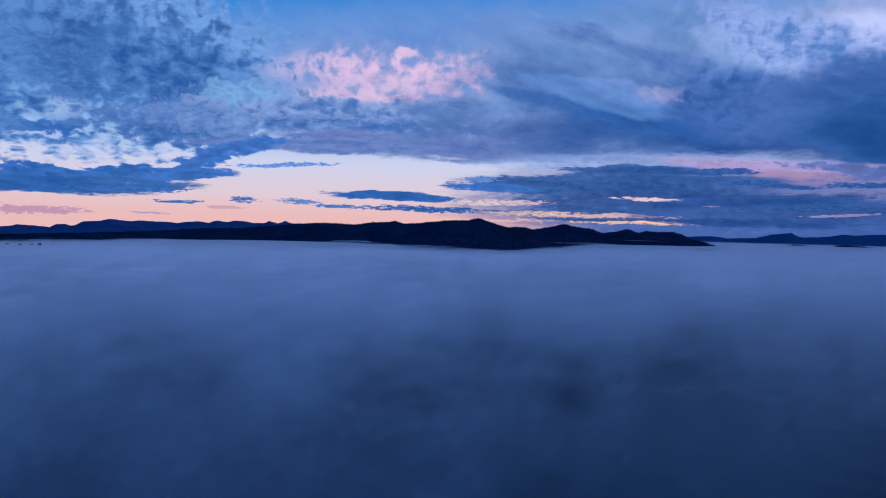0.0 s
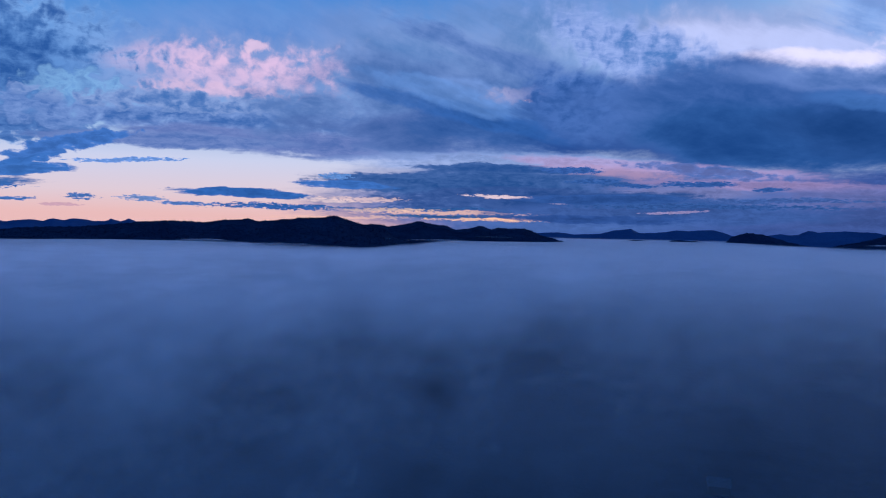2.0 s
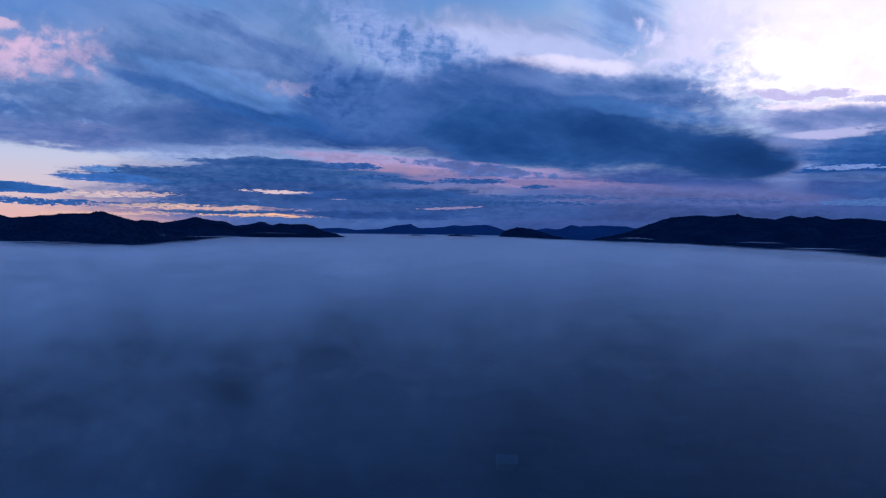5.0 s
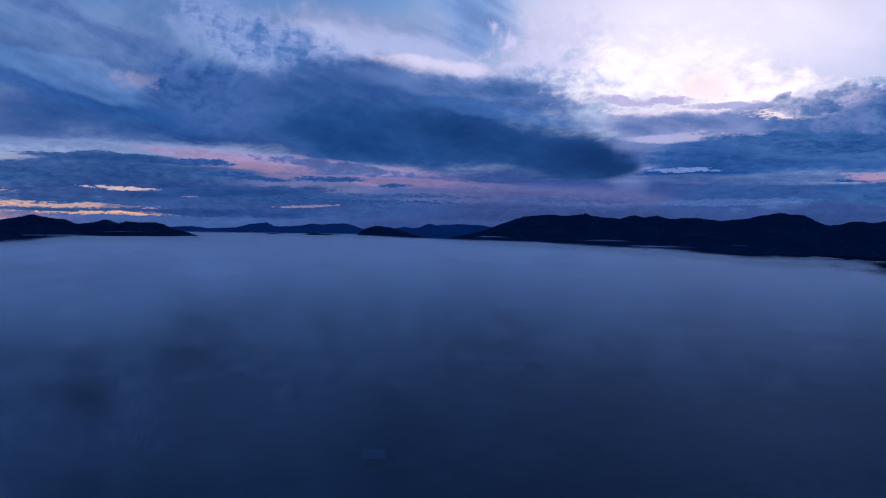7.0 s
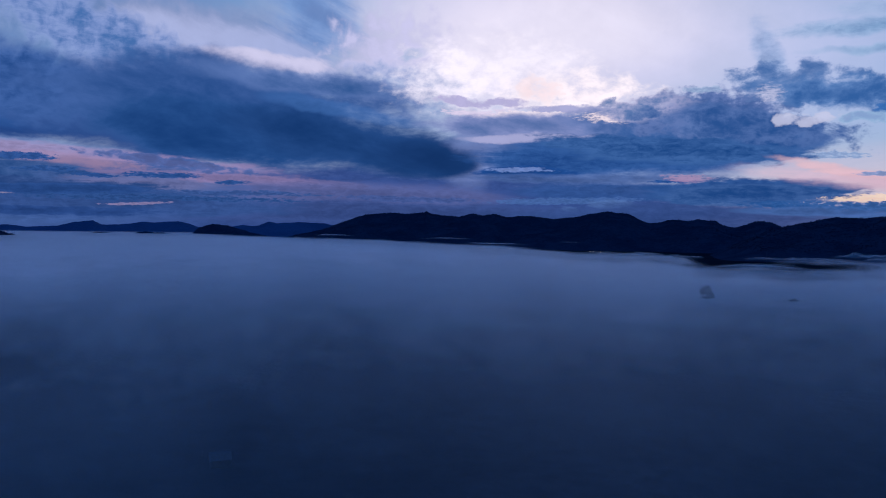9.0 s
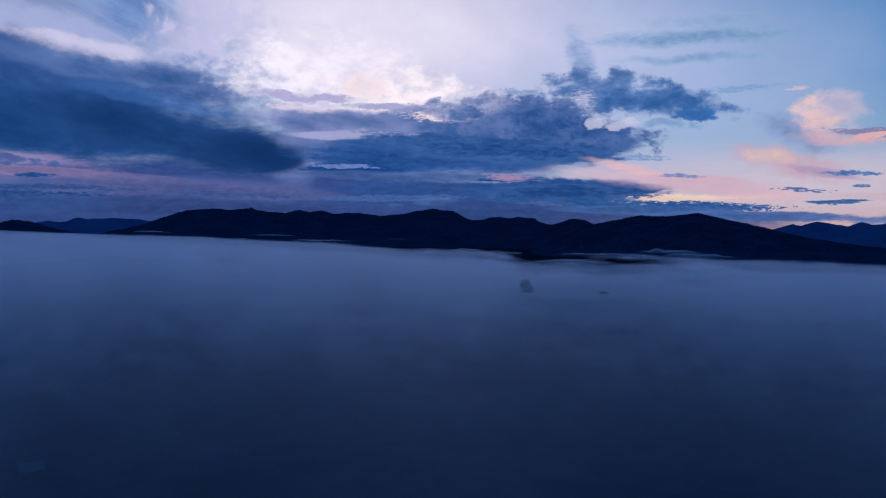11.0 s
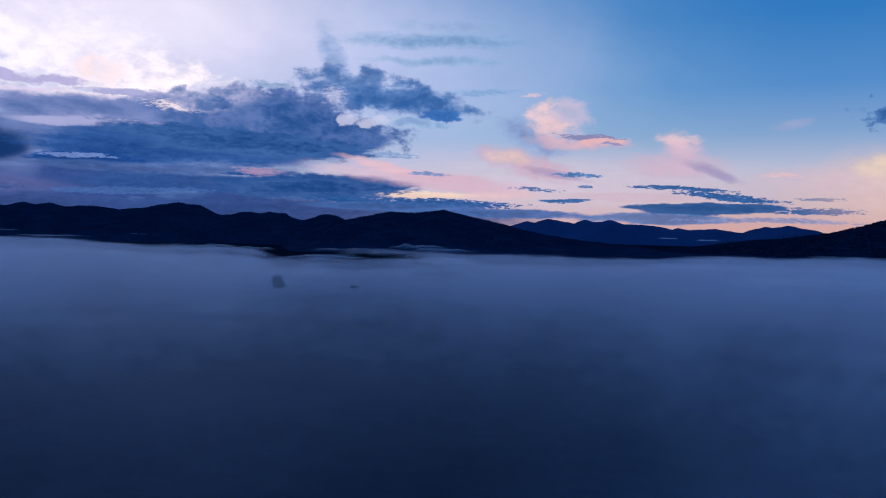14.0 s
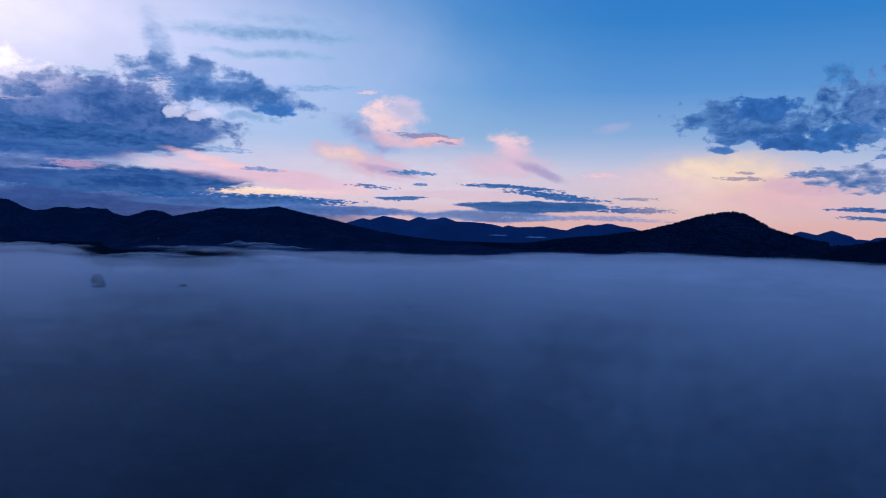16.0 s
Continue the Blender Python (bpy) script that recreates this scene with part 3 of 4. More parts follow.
shader = None
for lo, hi in reversed(SECTORS):
    q = wt.nodes.new("ShaderNodeGroup")
    q.node_tree = sector_group(lo, hi)
    for n, v in zip(INS, [AZ_BLOWN, EL_BLOWN] + list(GRAIN.values())):
        wt.links.new(v.s, q.inputs[n])
    wt.links.new(clear, q.inputs["sky"])
    back = wt.nodes.new("ShaderNodeBackground")
    wt.links.new(q.outputs[0], back.inputs[0])
    if shader is None:
        shader = back.outputs[0]
    else:
        mix = wt.nodes.new("ShaderNodeMixShader")
        wt.links.new(Val.op("GREATER_THAN", AZ, hi).s, mix.inputs[0])
        wt.links.new(back.outputs[0], mix.inputs[1])
        wt.links.new(shader, mix.inputs[2])
        shader = mix.outputs[0]
out = wt.nodes.new("ShaderNodeOutputWorld")
wt.links.new(shader, out.inputs[0])

sun = new("sun", bpy.data.lights.new("sun", "SUN"))
sun.data.energy, sun.data.angle, sun.data.color = 0.12, radians(20), (0.95, 0.92, 1.0)
sun.matrix_world = look((0, 0, 300), Vector((0, 0, 300)) - Vector((math.sin(radians(SUN_AZ)) * math.cos(radians(SUN_EL)), math.cos(radians(SUN_AZ)) * math.cos(radians(SUN_EL)), math.sin(radians(SUN_EL)))))


# ---------------------------------------------------------------- materials
def material(name):
    m = bpy.data.materials.new(name)
    m.use_nodes = True
    Val.tree = m.node_tree
    return m, m.node_tree, m.node_tree.nodes["Principled BSDF"]


def forest_material(name, dark, light, scale):
    m, nt, b = material(name)
    pos = nt.nodes.new("ShaderNodeNewGeometry").outputs["Position"]
    patch = noise_of(pos, 1 / scale, 5, 0.6)
    fine = noise_of(pos, 0.09, 3, 0.7)
    col = mixed(smooth(patch * 0.6 + fine * 0.4, 0.4, 0.62), (*dark, 1), (*light, 1))
    nt.links.new(col, b.inputs["Base Color"])
    b.inputs["Roughness"].default_value = 0.95
    b.inputs["Specular IOR Level"].default_value = 0.0
    bump = nt.nodes.new("ShaderNodeBump")
    bump.inputs["Strength"].default_value, bump.inputs["Distance"].default_value = 0.5, 3.0
    nt.links.new(fine.s, bump.inputs["Height"])
    nt.links.new(bump.outputs[0], b.inputs["Normal"])
    return m


# dark woods, with the blue of twilight haze tinted into their colour
FOREST = forest_material("hazed_dark_forest", (0.014, 0.027, 0.050), (0.025, 0.042, 0.070), 90)
# distance haze is put into this base colour: paler and bluer than the near woods
HAZED_RIDGE = forest_material("hazed_ridge_forest", (0.046, 0.088, 0.16), (0.062, 0.11, 0.19), 220)
FIELD = forest_material("valley_floor", (0.007, 0.013, 0.020), (0.014, 0.022, 0.030), 120)


def fog_material():
    m, nt, b = material("fog")
    pos = nt.nodes.new("ShaderNodeNewGeometry").outputs["Position"]
    attr = nt.nodes.new("ShaderNodeAttribute")
    attr.attribute_name = "thickness"
    dens = Val(attr.outputs["Fac"])
    small = noise_of(pos, 0.02, 4, 0.55, 0.4)
    alpha = smooth(dens * (1.0 + (small - 0.5) * 0.25), 0.0, 1.0, 0.0, 0.97)
    alpha.s.node.interpolation_type = "LINEAR"
    # droplets: a grain far finer than anything that can be seen
    grain = nt.nodes.new("ShaderNodeTexWhiteNoise")
    nt.links.new(pos, grain.inputs["Vector"])
    alpha = alpha + alpha * (1.0 - alpha) * 1.7 * (Val(grain.outputs["Value"]) - 0.5)
    nt.links.new(alpha.s, b.inputs["Alpha"])
    b.inputs["Base Color"].default_value = (0.56, 0.585, 0.56, 1)
    b.inputs["Roughness"].default_value = 0.7
    b.inputs["Specular IOR Level"].default_value = 0.5
    b.inputs["Sheen Weight"].default_value = 0.9
    b.inputs["Sheen Roughness"].default_value = 0.35
    b.inputs["Sheen Tint"].default_value = (0.95, 0.95, 1, 1)
    return m


FOG = fog_material()


# ---------------------------------------------------------------- geometry helpers
def hashed(i, j, seed):
    n = (i * 374761393 + j * 668265263 + seed * 974711) & 0x7FFFFFFF
    n = ((n ^ (n >> 13)) * 1274126177) & 0x7FFFFFFF
    return ((n ^ (n >> 16)) & 0xFFFF) / 65535.0


def value_noise(x, y, seed=0):
    i, j = np.floor(x).astype(np.int64), np.floor(y).astype(np.int64)
    u, v = x - i, y - j
    u, v = u * u * u * (u * (6 * u - 15) + 10), v * v * v * (v * (6 * v - 15) + 10)
    a, b = hashed(i, j, seed), hashed(i + 1, j, seed)
    c, d = hashed(i, j + 1, seed), hashed(i + 1, j + 1, seed)
    return (a * (1 - u) + b * u) * (1 - v) + (c * (1 - u) + d * u) * v - 0.5


def fbm(x, y, size, octaves=4, gain=0.5, seed=0):
    total, amp = 0.0, 1.0
    for k in range(octaves):
        total = total + amp * value_noise(x / size * 2 ** k + 17.3 * k, y / size * 2 ** k - 9.1 * k, seed + k)
        amp *= gain
    return total


def eased(knots, at):
    """A smooth line through (angle, value) pairs."""
    a = np.array([k[0] for k in knots], float)
    v = np.array([k[1] for k in knots], float)
    lin = np.interp(at, a, v)
    i = np.clip(np.searchsorted(a, at) - 1, 0, len(a) - 2)
    s = np.clip((at - a[i]) / (a[i + 1] - a[i]), 0, 1)
    return 0.8 * lin + 0.2 * (v[i] + (v[i + 1] - v[i]) * s * s * (3 - 2 * s))


def grid_mesh(name, x, y, z, mat, loop=False):
    """A sheet over a grid of rows and columns; loop: the rows close on themselves."""
    rows, cols = x.shape
    verts = np.stack([x, y, z], -1).reshape(-1, 3)
    r, c = np.meshgrid(np.arange(rows if loop else rows - 1), np.arange(cols - 1), indexing="ij")
    n = (r + 1) % rows
    faces = np.stack([r * cols + c, n * cols + c, n * cols + c + 1, r * cols + c + 1], -1).reshape(-1, 4)
    me = bpy.data.meshes.new(name)
    me.vertices.add(len(verts))
    me.vertices.foreach_set("co", verts.ravel().astype(np.float32))
    me.loops.add(faces.size)
    me.loops.foreach_set("vertex_index", faces.ravel().astype(np.int32))
    me.polygons.add(len(faces))
    me.polygons.foreach_set("loop_start", np.arange(0, faces.size, 4, dtype=np.int32))
    me.update(calc_edges=True)
    me.validate()
    me.polygons.foreach_set("use_smooth", np.ones(len(me.polygons), bool))
    me.materials.append(mat)
    return new(name, me)


def polar(az, r):
    return np.sin(np.radians(az)) * r, np.cos(np.radians(az)) * r


GROUND_Z = -28.0


# ---------------------------------------------------------------- ground and fog
def build_ground():
    az = np.arange(0, 360, 1.0)
    r = np.concatenate([[0.02], np.geomspace(4, 4900, 100)])
    A, R = np.meshgrid(az, r, indexing="ij")
    x, y = polar(A, R)
    z = GROUND_Z + 4 * fbm(x, y, 300, 4, seed=3)
    tagged(grid_mesh("ground", x, y, z, FIELD, True), "dark wooded valley floor under the fog", "ground", kind="structure")


build_ground()

# how far the fog reaches, by heading
FOG_EDGE = [(-180, 2500), (-60, 2300), (-40, 1900), (-28, 1850), (-20, 2250), (-10, 2600), (-5.7, 2170), (-1, 1890), (4.6, 1850),
            (8.5, 2190), (13, 3400), (16.7, 4700), (21.6, 4700), (28, 4500), (32, 3900), (36, 3200), (40, 2750), (44, 2500),
            (48, 2150), (54, 1800), (58, 1600), (61, 1520), (62.6, 1420), (63.6, 1200), (65, 1130), (67, 1220), (69.5, 1380),
            (72.6, 1500), (75.8, 1600), (77.5, 1480), (81.4, 1380), (89, 1440), (96, 1700), (103, 1900), (110, 1850), (115, 1700),
            (125, 1500), (180, 2500)]
# clearings in it: heading, distance, half width in degrees, half depth in metres, how clear
CLEARINGS = [(69.0, 1150, 4.5, 120, 0.35), (72.3, 1230, 2.2, 110, 0.55), (69.5, 1130, 2, 60, 0.35), (77, 1010, 2.6, 70, 0.35), (64.5, 1090, 2, 70, 0.5), (59, 1150, 3, 70, 0.22),
             (17.6, 390, 2.4, 34, 0.14), (11.8, 300, 1.6, 26, 0.16), (0.5, 330, 5, 30, 0.11), (-9.5, 395, 1.2, 30, 0.14), (-16.5, 330, 2, 24, 0.11),
             (4, 420, 4, 30, 0.09), (16.5, 185, 2, 30, 0.04), (9, 205, 3, 24, 0.04), (66.5, 640, 3, 60, 0.09), (70, 470, 5, 60, 0.09),
             (104, 700, 5, 110, 0.11), (100, 380, 4, 60, 0.1)]


def swell(A, R, size, octaves, seed):
    """Soft swells of fog, larger the farther they lie."""
    sink = np.degrees(np.arctan(45.0 / np.maximum(R, 20)))
    sink = 2.0 * sink + 10.0 * (1 - np.exp(-sink / 3.0))
    warp = 0.3 * size * fbm(A, sink, size * 1.2, 2, 0.5, seed + 4)
    return fbm(A + warp, sink - warp, size, octaves, 0.5, seed)


def billows(A, R):
    """Rounded heads with dark creases between them, plainest under the first headings."""
    soft = np.interp(R, [90, 170, 320, 900, 1700], [0.5, 0.9, 1.0, 0.55, 0.15])
    soft = soft * np.interp(A, [20, 45, 85, 105], [1.0, 0.55, 0.45, 0.6])
    crease = np.abs(swell(A, R, 5.0, 3, 93))
    return soft * (0.9 * swell(A, R, 6.5, 4, 91) + 1.0 * np.minimum(crease, 0.3) - 0.14 + 0.2 * swell(A, R, 2.4, 3, 97))


def fog_density(A, R, x, y):
    """The bank is thin beneath and thickens outwards, most slowly towards the bright side."""
    near = np.interp(R, [60, 140, 230, 340, 520, 800, 1200], [0.08, 0.13, 0.215, 0.35, 0.58, 0.86, 0.98])
    by_heading = np.interp(A, [-40, 0, 12, 24, 36, 60, 76, 90, 100, 115], [1.4, 1.2, 0.86, 0.58, 0.50, 0.55, 0.42, 0.60, 1.10, 1.1])
    near = near * (1 + (by_heading - 1) * np.interp(R, [60, 300, 700, 1500], [1.0, 0.85, 0.45, 0.1]))
    d = near * (1 + 0.6 * billows(A, R))
    for a, r, da, dr, much in CLEARINGS:
        q = (((A - a) / da) ** 2 + ((R - r) / dr) ** 2) * np.clip(1 + 1.4 * swell(A, R, 3.0, 3, 83), 0.3, None)
        d = d - much * np.exp(-np.clip(q, 0, None) * 0.9)
    return d


def build_fog(name, z0, share, label, seed):
    az = np.concatenate([np.arange(-180, -45, 1.5), np.arange(-45, 125, 0.35), np.arange(125, 180, 1.5)])
    s = np.concatenate([[0.00001], np.geomspace(0.004, 0.3, 94), np.linspace(0.31, 1.0, 110)])
    edge = eased(FOG_EDGE, az)
    A, S = np.meshgrid(az, s, indexing="ij")
    wob = 1 + 0.13 * fbm(A, S * 0, 4.5, 4, seed=seed + 11)
    R = S * np.minimum(edge[:, None] * 1.07 * wob, 4750)
    x, y = polar(A, R)
    z = z0 + 1.2 * fbm(x, y, 320, 2, 0.5, seed)
    ob = grid_mesh(name, x, y, z, FOG, True)
    fade = np.clip((1 - S) / 0.24, 0, 1)
    fade = fade * fade * (3 - 2 * fade)
    wisp = fbm(x, y, 170, 5, 0.6, seed + 29)
    dens = share * fog_density(A, R, x, y) * fade - (0.30 - 0.5 * wisp) * (1 - fade)
    at = ob.data.attributes.new("thickness", "FLOAT", "POINT")
    at.data.foreach_set("value", dens.ravel().astype(np.float32))
    return tagged(ob, label, "fog", kind="stuff")


build_fog("fog", 0.0, 0.70, "pale blue-grey fog bank filling the valley", 21)
build_fog("fog_layer", -13.0, 1.0, "denser fog lying beneath the top of the bank", 57)


# ---------------------------------------------------------------- mountains
def mountain(name, label, crest, distance, depth, mat, rough=6.0, fine=2.0, seed=1, taper=4.0):
    """A wooded range: its crest line in (heading, metres over the fog), at that distance, falling away to both sides over depth."""
    a0, a1 = crest[0][0], crest[-1][0]
    az = np.arange(a0 - taper, a1 + taper, 0.08)
    s = np.linspace(-1, 1, 61)
    A, S = np.meshgrid(az, s, indexing="ij")
    h = eased([(a0 - taper, GROUND_Z - 6)] + list(crest) + [(a1 + taper, GROUND_Z - 6)], az)[:, None]
    bend = 0.10 * depth * fbm(A, A * 0, 5.0, 3, seed=seed)
    R = distance + S * depth + bend
    x, y = polar(A, R)
    prof = 1 - np.abs(S) ** 1.15
    spur = fbm(x, y, depth * 0.45, 4, 0.55, seed + 3)
    z = (GROUND_Z - 6) + (h - GROUND_Z + 6) * np.clip(prof + 0.55 * spur * np.abs(S) * (1 - np.abs(S)) * 2, 0, None)
    z = z + rough * fbm(x, y, 60, 3, 0.5, seed + 7) * (1 - np.abs(S)) * 0.5 + fine * fbm(x, y, 14, 2, 0.6, seed + 9) * (0.3 + 0.7 * (1 - np.abs(S)))
    ob = tagged(grid_mesh(name, x, y, z, mat), label, "hill" if name == "hill" else "mountain", "mountain ranges round the valley")
    return ob, x, y, z


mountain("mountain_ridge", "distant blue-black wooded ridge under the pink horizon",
         [(-28.79, -3.0), (-28.18, 0.4), (-27.72, 3.6), (-27.26, 12.0), (-26.63, 7.8), (-25.42, 1.8), (-25.1, 15.4), (-24.55, 18.8), (-24.22, 11.5), (-23.99, 14.5), (-23.47, 31.2), (-22.9, 34.8), (-22.4, 38.3), (-21.9, 44.6), (-21.21, 40.4), (-20.7, 35.9), (-20.18, 42.2), (-19.66, 37.6), (-18.43, 37.0), (-17.82, 32.5), (-17.18, 39.1), (-16.46, 43.1), (-15.73, 35.9), (-15.18, 48.0), (-14.52, 40.8), (-14.07, 49.9), (-13.33, 48.4), (-12.77, 40.9), (-12.09, 42.0), (-11.76, 53.9), (-11.19, 40.7), (-10.69, 55.7), (-10.2, 42.3), (-8.97, 44.3), (-7.81, 46.3), (-5.87, 38.0)], 4200, 450, HAZED_RIDGE, seed=2)
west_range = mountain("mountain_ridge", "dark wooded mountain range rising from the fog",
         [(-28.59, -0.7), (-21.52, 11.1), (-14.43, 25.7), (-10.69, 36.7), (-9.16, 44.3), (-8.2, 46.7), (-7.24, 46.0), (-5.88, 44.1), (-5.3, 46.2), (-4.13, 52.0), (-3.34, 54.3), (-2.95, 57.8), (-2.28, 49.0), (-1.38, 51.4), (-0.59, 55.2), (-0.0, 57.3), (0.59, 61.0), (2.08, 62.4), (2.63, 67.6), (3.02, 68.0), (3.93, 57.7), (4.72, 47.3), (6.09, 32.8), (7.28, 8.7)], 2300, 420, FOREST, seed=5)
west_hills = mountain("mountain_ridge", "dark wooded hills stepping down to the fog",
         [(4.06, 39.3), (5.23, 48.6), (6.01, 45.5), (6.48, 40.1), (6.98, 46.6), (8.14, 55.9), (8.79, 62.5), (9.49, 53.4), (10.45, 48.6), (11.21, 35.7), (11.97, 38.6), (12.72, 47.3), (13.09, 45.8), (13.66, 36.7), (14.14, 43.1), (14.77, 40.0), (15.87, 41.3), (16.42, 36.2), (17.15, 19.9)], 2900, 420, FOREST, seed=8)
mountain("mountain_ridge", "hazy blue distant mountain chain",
         [(16.15, 13.1), (17.24, 21.2), (18.31, 26.2), (19.37, 16.6), (20.42, 18.7), (21.02, 20.7), (22.0, 41.6), (22.66, 45.2), (23.16, 50.1), (23.66, 32.1), (24.0, 29.6), (25.2, 33.9), (26.06, 46.5), (26.93, 44.6), (27.82, 48.7), (28.35, 52.3), (29.07, 41.3), (29.62, 24.1), (31.45, 20.1), (32.0, 32.7), (32.56, 39.4), (33.12, 34.0), (33.68, 37.6), (34.25, 58.0), (34.81, 51.1), (36.34, 59.0), (37.49, 54.2), (38.07, 51.8), (38.66, 43.3), (39.44, 22.6)], 4500, 330, HAZED_RIDGE, seed=12)
mountain("hill", "small dark wooded hill above the fog",
         [(29.61, 20.5), (30.05, 33.1), (30.6, 43.4), (31.07, 39.0), (31.52, 36.9), (31.89, 29.8), (32.56, 18.1), (33.12, 6.1), (34.06, -5.6)], 3700, 200, FOREST, 4, 3, 14, 0.8)
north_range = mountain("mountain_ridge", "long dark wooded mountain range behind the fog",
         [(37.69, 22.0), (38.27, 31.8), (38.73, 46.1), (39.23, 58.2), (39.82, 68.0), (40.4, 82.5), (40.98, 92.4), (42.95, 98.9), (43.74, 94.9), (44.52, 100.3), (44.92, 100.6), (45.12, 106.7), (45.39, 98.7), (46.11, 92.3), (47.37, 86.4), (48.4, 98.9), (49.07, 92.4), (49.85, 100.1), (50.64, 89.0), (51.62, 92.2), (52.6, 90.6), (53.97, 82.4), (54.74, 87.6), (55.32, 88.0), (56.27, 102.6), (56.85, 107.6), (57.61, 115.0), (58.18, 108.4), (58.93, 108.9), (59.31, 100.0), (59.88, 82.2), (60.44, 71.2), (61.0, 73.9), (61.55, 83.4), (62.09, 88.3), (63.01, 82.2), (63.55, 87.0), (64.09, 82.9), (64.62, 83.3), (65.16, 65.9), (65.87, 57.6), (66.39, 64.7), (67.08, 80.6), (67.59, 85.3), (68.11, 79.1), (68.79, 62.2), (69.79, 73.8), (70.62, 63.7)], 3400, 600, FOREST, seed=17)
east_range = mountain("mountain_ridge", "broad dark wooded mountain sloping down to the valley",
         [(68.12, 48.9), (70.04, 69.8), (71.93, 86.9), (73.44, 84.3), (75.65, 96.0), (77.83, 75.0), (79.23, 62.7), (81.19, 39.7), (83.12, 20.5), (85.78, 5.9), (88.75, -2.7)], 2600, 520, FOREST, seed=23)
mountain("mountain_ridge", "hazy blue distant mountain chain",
         [(78.9, 43.8), (80.26, 55.5), (81.45, 85.4), (81.92, 76.9), (82.84, 98.4), (83.91, 86.3), (84.67, 78.3), (85.42, 99.4), (85.99, 86.5), (86.55, 90.5), (87.22, 100.6), (88.04, 77.7), (89.32, 76.7), (90.59, 66.9), (91.24, 53.1), (91.59, 62.6), (92.37, 55.1), (94.0, 62.6), (94.98, 52.1), (95.68, 44.2), (96.14, 60.6), (97.17, 78.0), (97.56, 72.6), (98.43, 88.1), (98.81, 84.2), (99.39, 73.0), (100.14, 65.3), (100.71, 51.2), (101.28, 31.0), (102.41, -9.0)], 4550, 300, HAZED_RIDGE, seed=27)
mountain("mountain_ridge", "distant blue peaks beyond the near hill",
         [(109.66, 25.7), (110.42, 58.8), (110.71, 67.9), (111.15, 60.3), (111.65, 50.0), (112.13, 65.1), (112.52, 77.0), (113.1, 61.4), (113.59, 51.3), (113.91, 35.3), (114.7, 31.6), (115.0, 43.3), (115.55, 47.3), (116.22, 48.7)], 4500, 260, HAZED_RIDGE, seed=31)
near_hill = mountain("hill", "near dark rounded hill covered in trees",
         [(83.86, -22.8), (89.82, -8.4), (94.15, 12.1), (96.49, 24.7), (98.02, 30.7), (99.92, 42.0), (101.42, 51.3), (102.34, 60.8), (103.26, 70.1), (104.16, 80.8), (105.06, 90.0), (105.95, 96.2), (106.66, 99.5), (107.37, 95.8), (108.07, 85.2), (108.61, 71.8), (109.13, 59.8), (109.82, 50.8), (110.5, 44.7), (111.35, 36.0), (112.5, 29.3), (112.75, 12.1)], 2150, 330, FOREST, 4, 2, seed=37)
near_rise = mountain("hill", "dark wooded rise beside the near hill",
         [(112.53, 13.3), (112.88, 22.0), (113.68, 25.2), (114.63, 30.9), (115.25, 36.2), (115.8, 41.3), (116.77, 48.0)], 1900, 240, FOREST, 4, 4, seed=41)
# hilltops that just break the fog
mountain("hill", "low wooded hilltop breaking through the fog", [(20.54, -20.1), (21.02, -11.3), (21.41, -19.6)], 3900, 90, FOREST, 3, 3, 45, 0.4)
mountain("hill", "low wooded hilltop breaking through the fog", [(22.16, -9.7), (22.66, -2.6), (23.49, 2.5), (24.17, 0.7), (24.61, -8.3)], 3600, 110, FOREST, 3, 3, 43, 0.5)
mountain("hill", "low wooded hilltop breaking through the fog", [(25.37, -4.1), (25.88, 5.3), (26.27, 7.8), (27.11, 3.9), (27.64, 2.0), (28.25, -6.8)], 3500, 110, FOREST, 3, 3, 47, 0.5)


# ---------------------------------------------------------------- trees
def part(name, verts, faces, mat, parent=None, smooth_shade=False):
    me = bpy.data.meshes.new(name)
    me.from_pydata([tuple(v) for v in verts], [], [tuple(f) for f in faces])
    me.polygons.foreach_set("use_smooth", np.full(len(me.polygons), smooth_shade))
    me.materials.append(mat)
    ob = new(name, me)
    ob.parent = parent
    return ob


def plain(name, colour, rough=0.9, glow=0.0):
    m, nt, b = material(name)
    pos = nt.nodes.new("ShaderNodeNewGeometry").outputs["Position"]
    g = noise_of(pos, 1.3, 4, 0.6)
    nt.links.new(mixed(smooth(g, 0.35, 0.65), (*[c * 0.75 for c in colour], 1), (*colour, 1)), b.inputs["Base Color"])
    b.inputs["Roughness"].default_value = rough
    if glow:
        b.inputs["Emission Color"].default_value = (1.0, 0.93, 0.82, 1)
        b.inputs["Emission Strength"].default_value = glow
        m.cycles.emission_sampling = "NONE"
    return m


LEAF, BARK = plain("leaf_clumps", (0.012, 0.02, 0.018)), plain("bark", (0.05, 0.04, 0.035))
ICO_V = [(0, 0, -1), (0.72, -0.53, -0.45), (-0.28, -0.85, -0.45), (-0.89, 0, -0.45), (-0.28, 0.85, -0.45), (0.72, 0.53, -0.45),
         (0.28, -0.85, 0.45), (-0.72, -0.53, 0.45), (-0.72, 0.53, 0.45), (0.28, 0.85, 0.45), (0.89, 0, 0.45), (0, 0, 1)]
ICO_F = [(0, 1, 2), (1, 0, 5), (0, 2, 3), (0, 3, 4), (0, 4, 5), (1, 5, 10), (2, 1, 6), (3, 2, 7), (4, 3, 8), (5, 4, 9),
         (1, 10, 6), (2, 6, 7), (3, 7, 8), (4, 8, 9), (5, 9, 10), (6, 10, 11), (7, 6, 11), (8, 7, 11), (9, 8, 11), (10, 9, 11)]


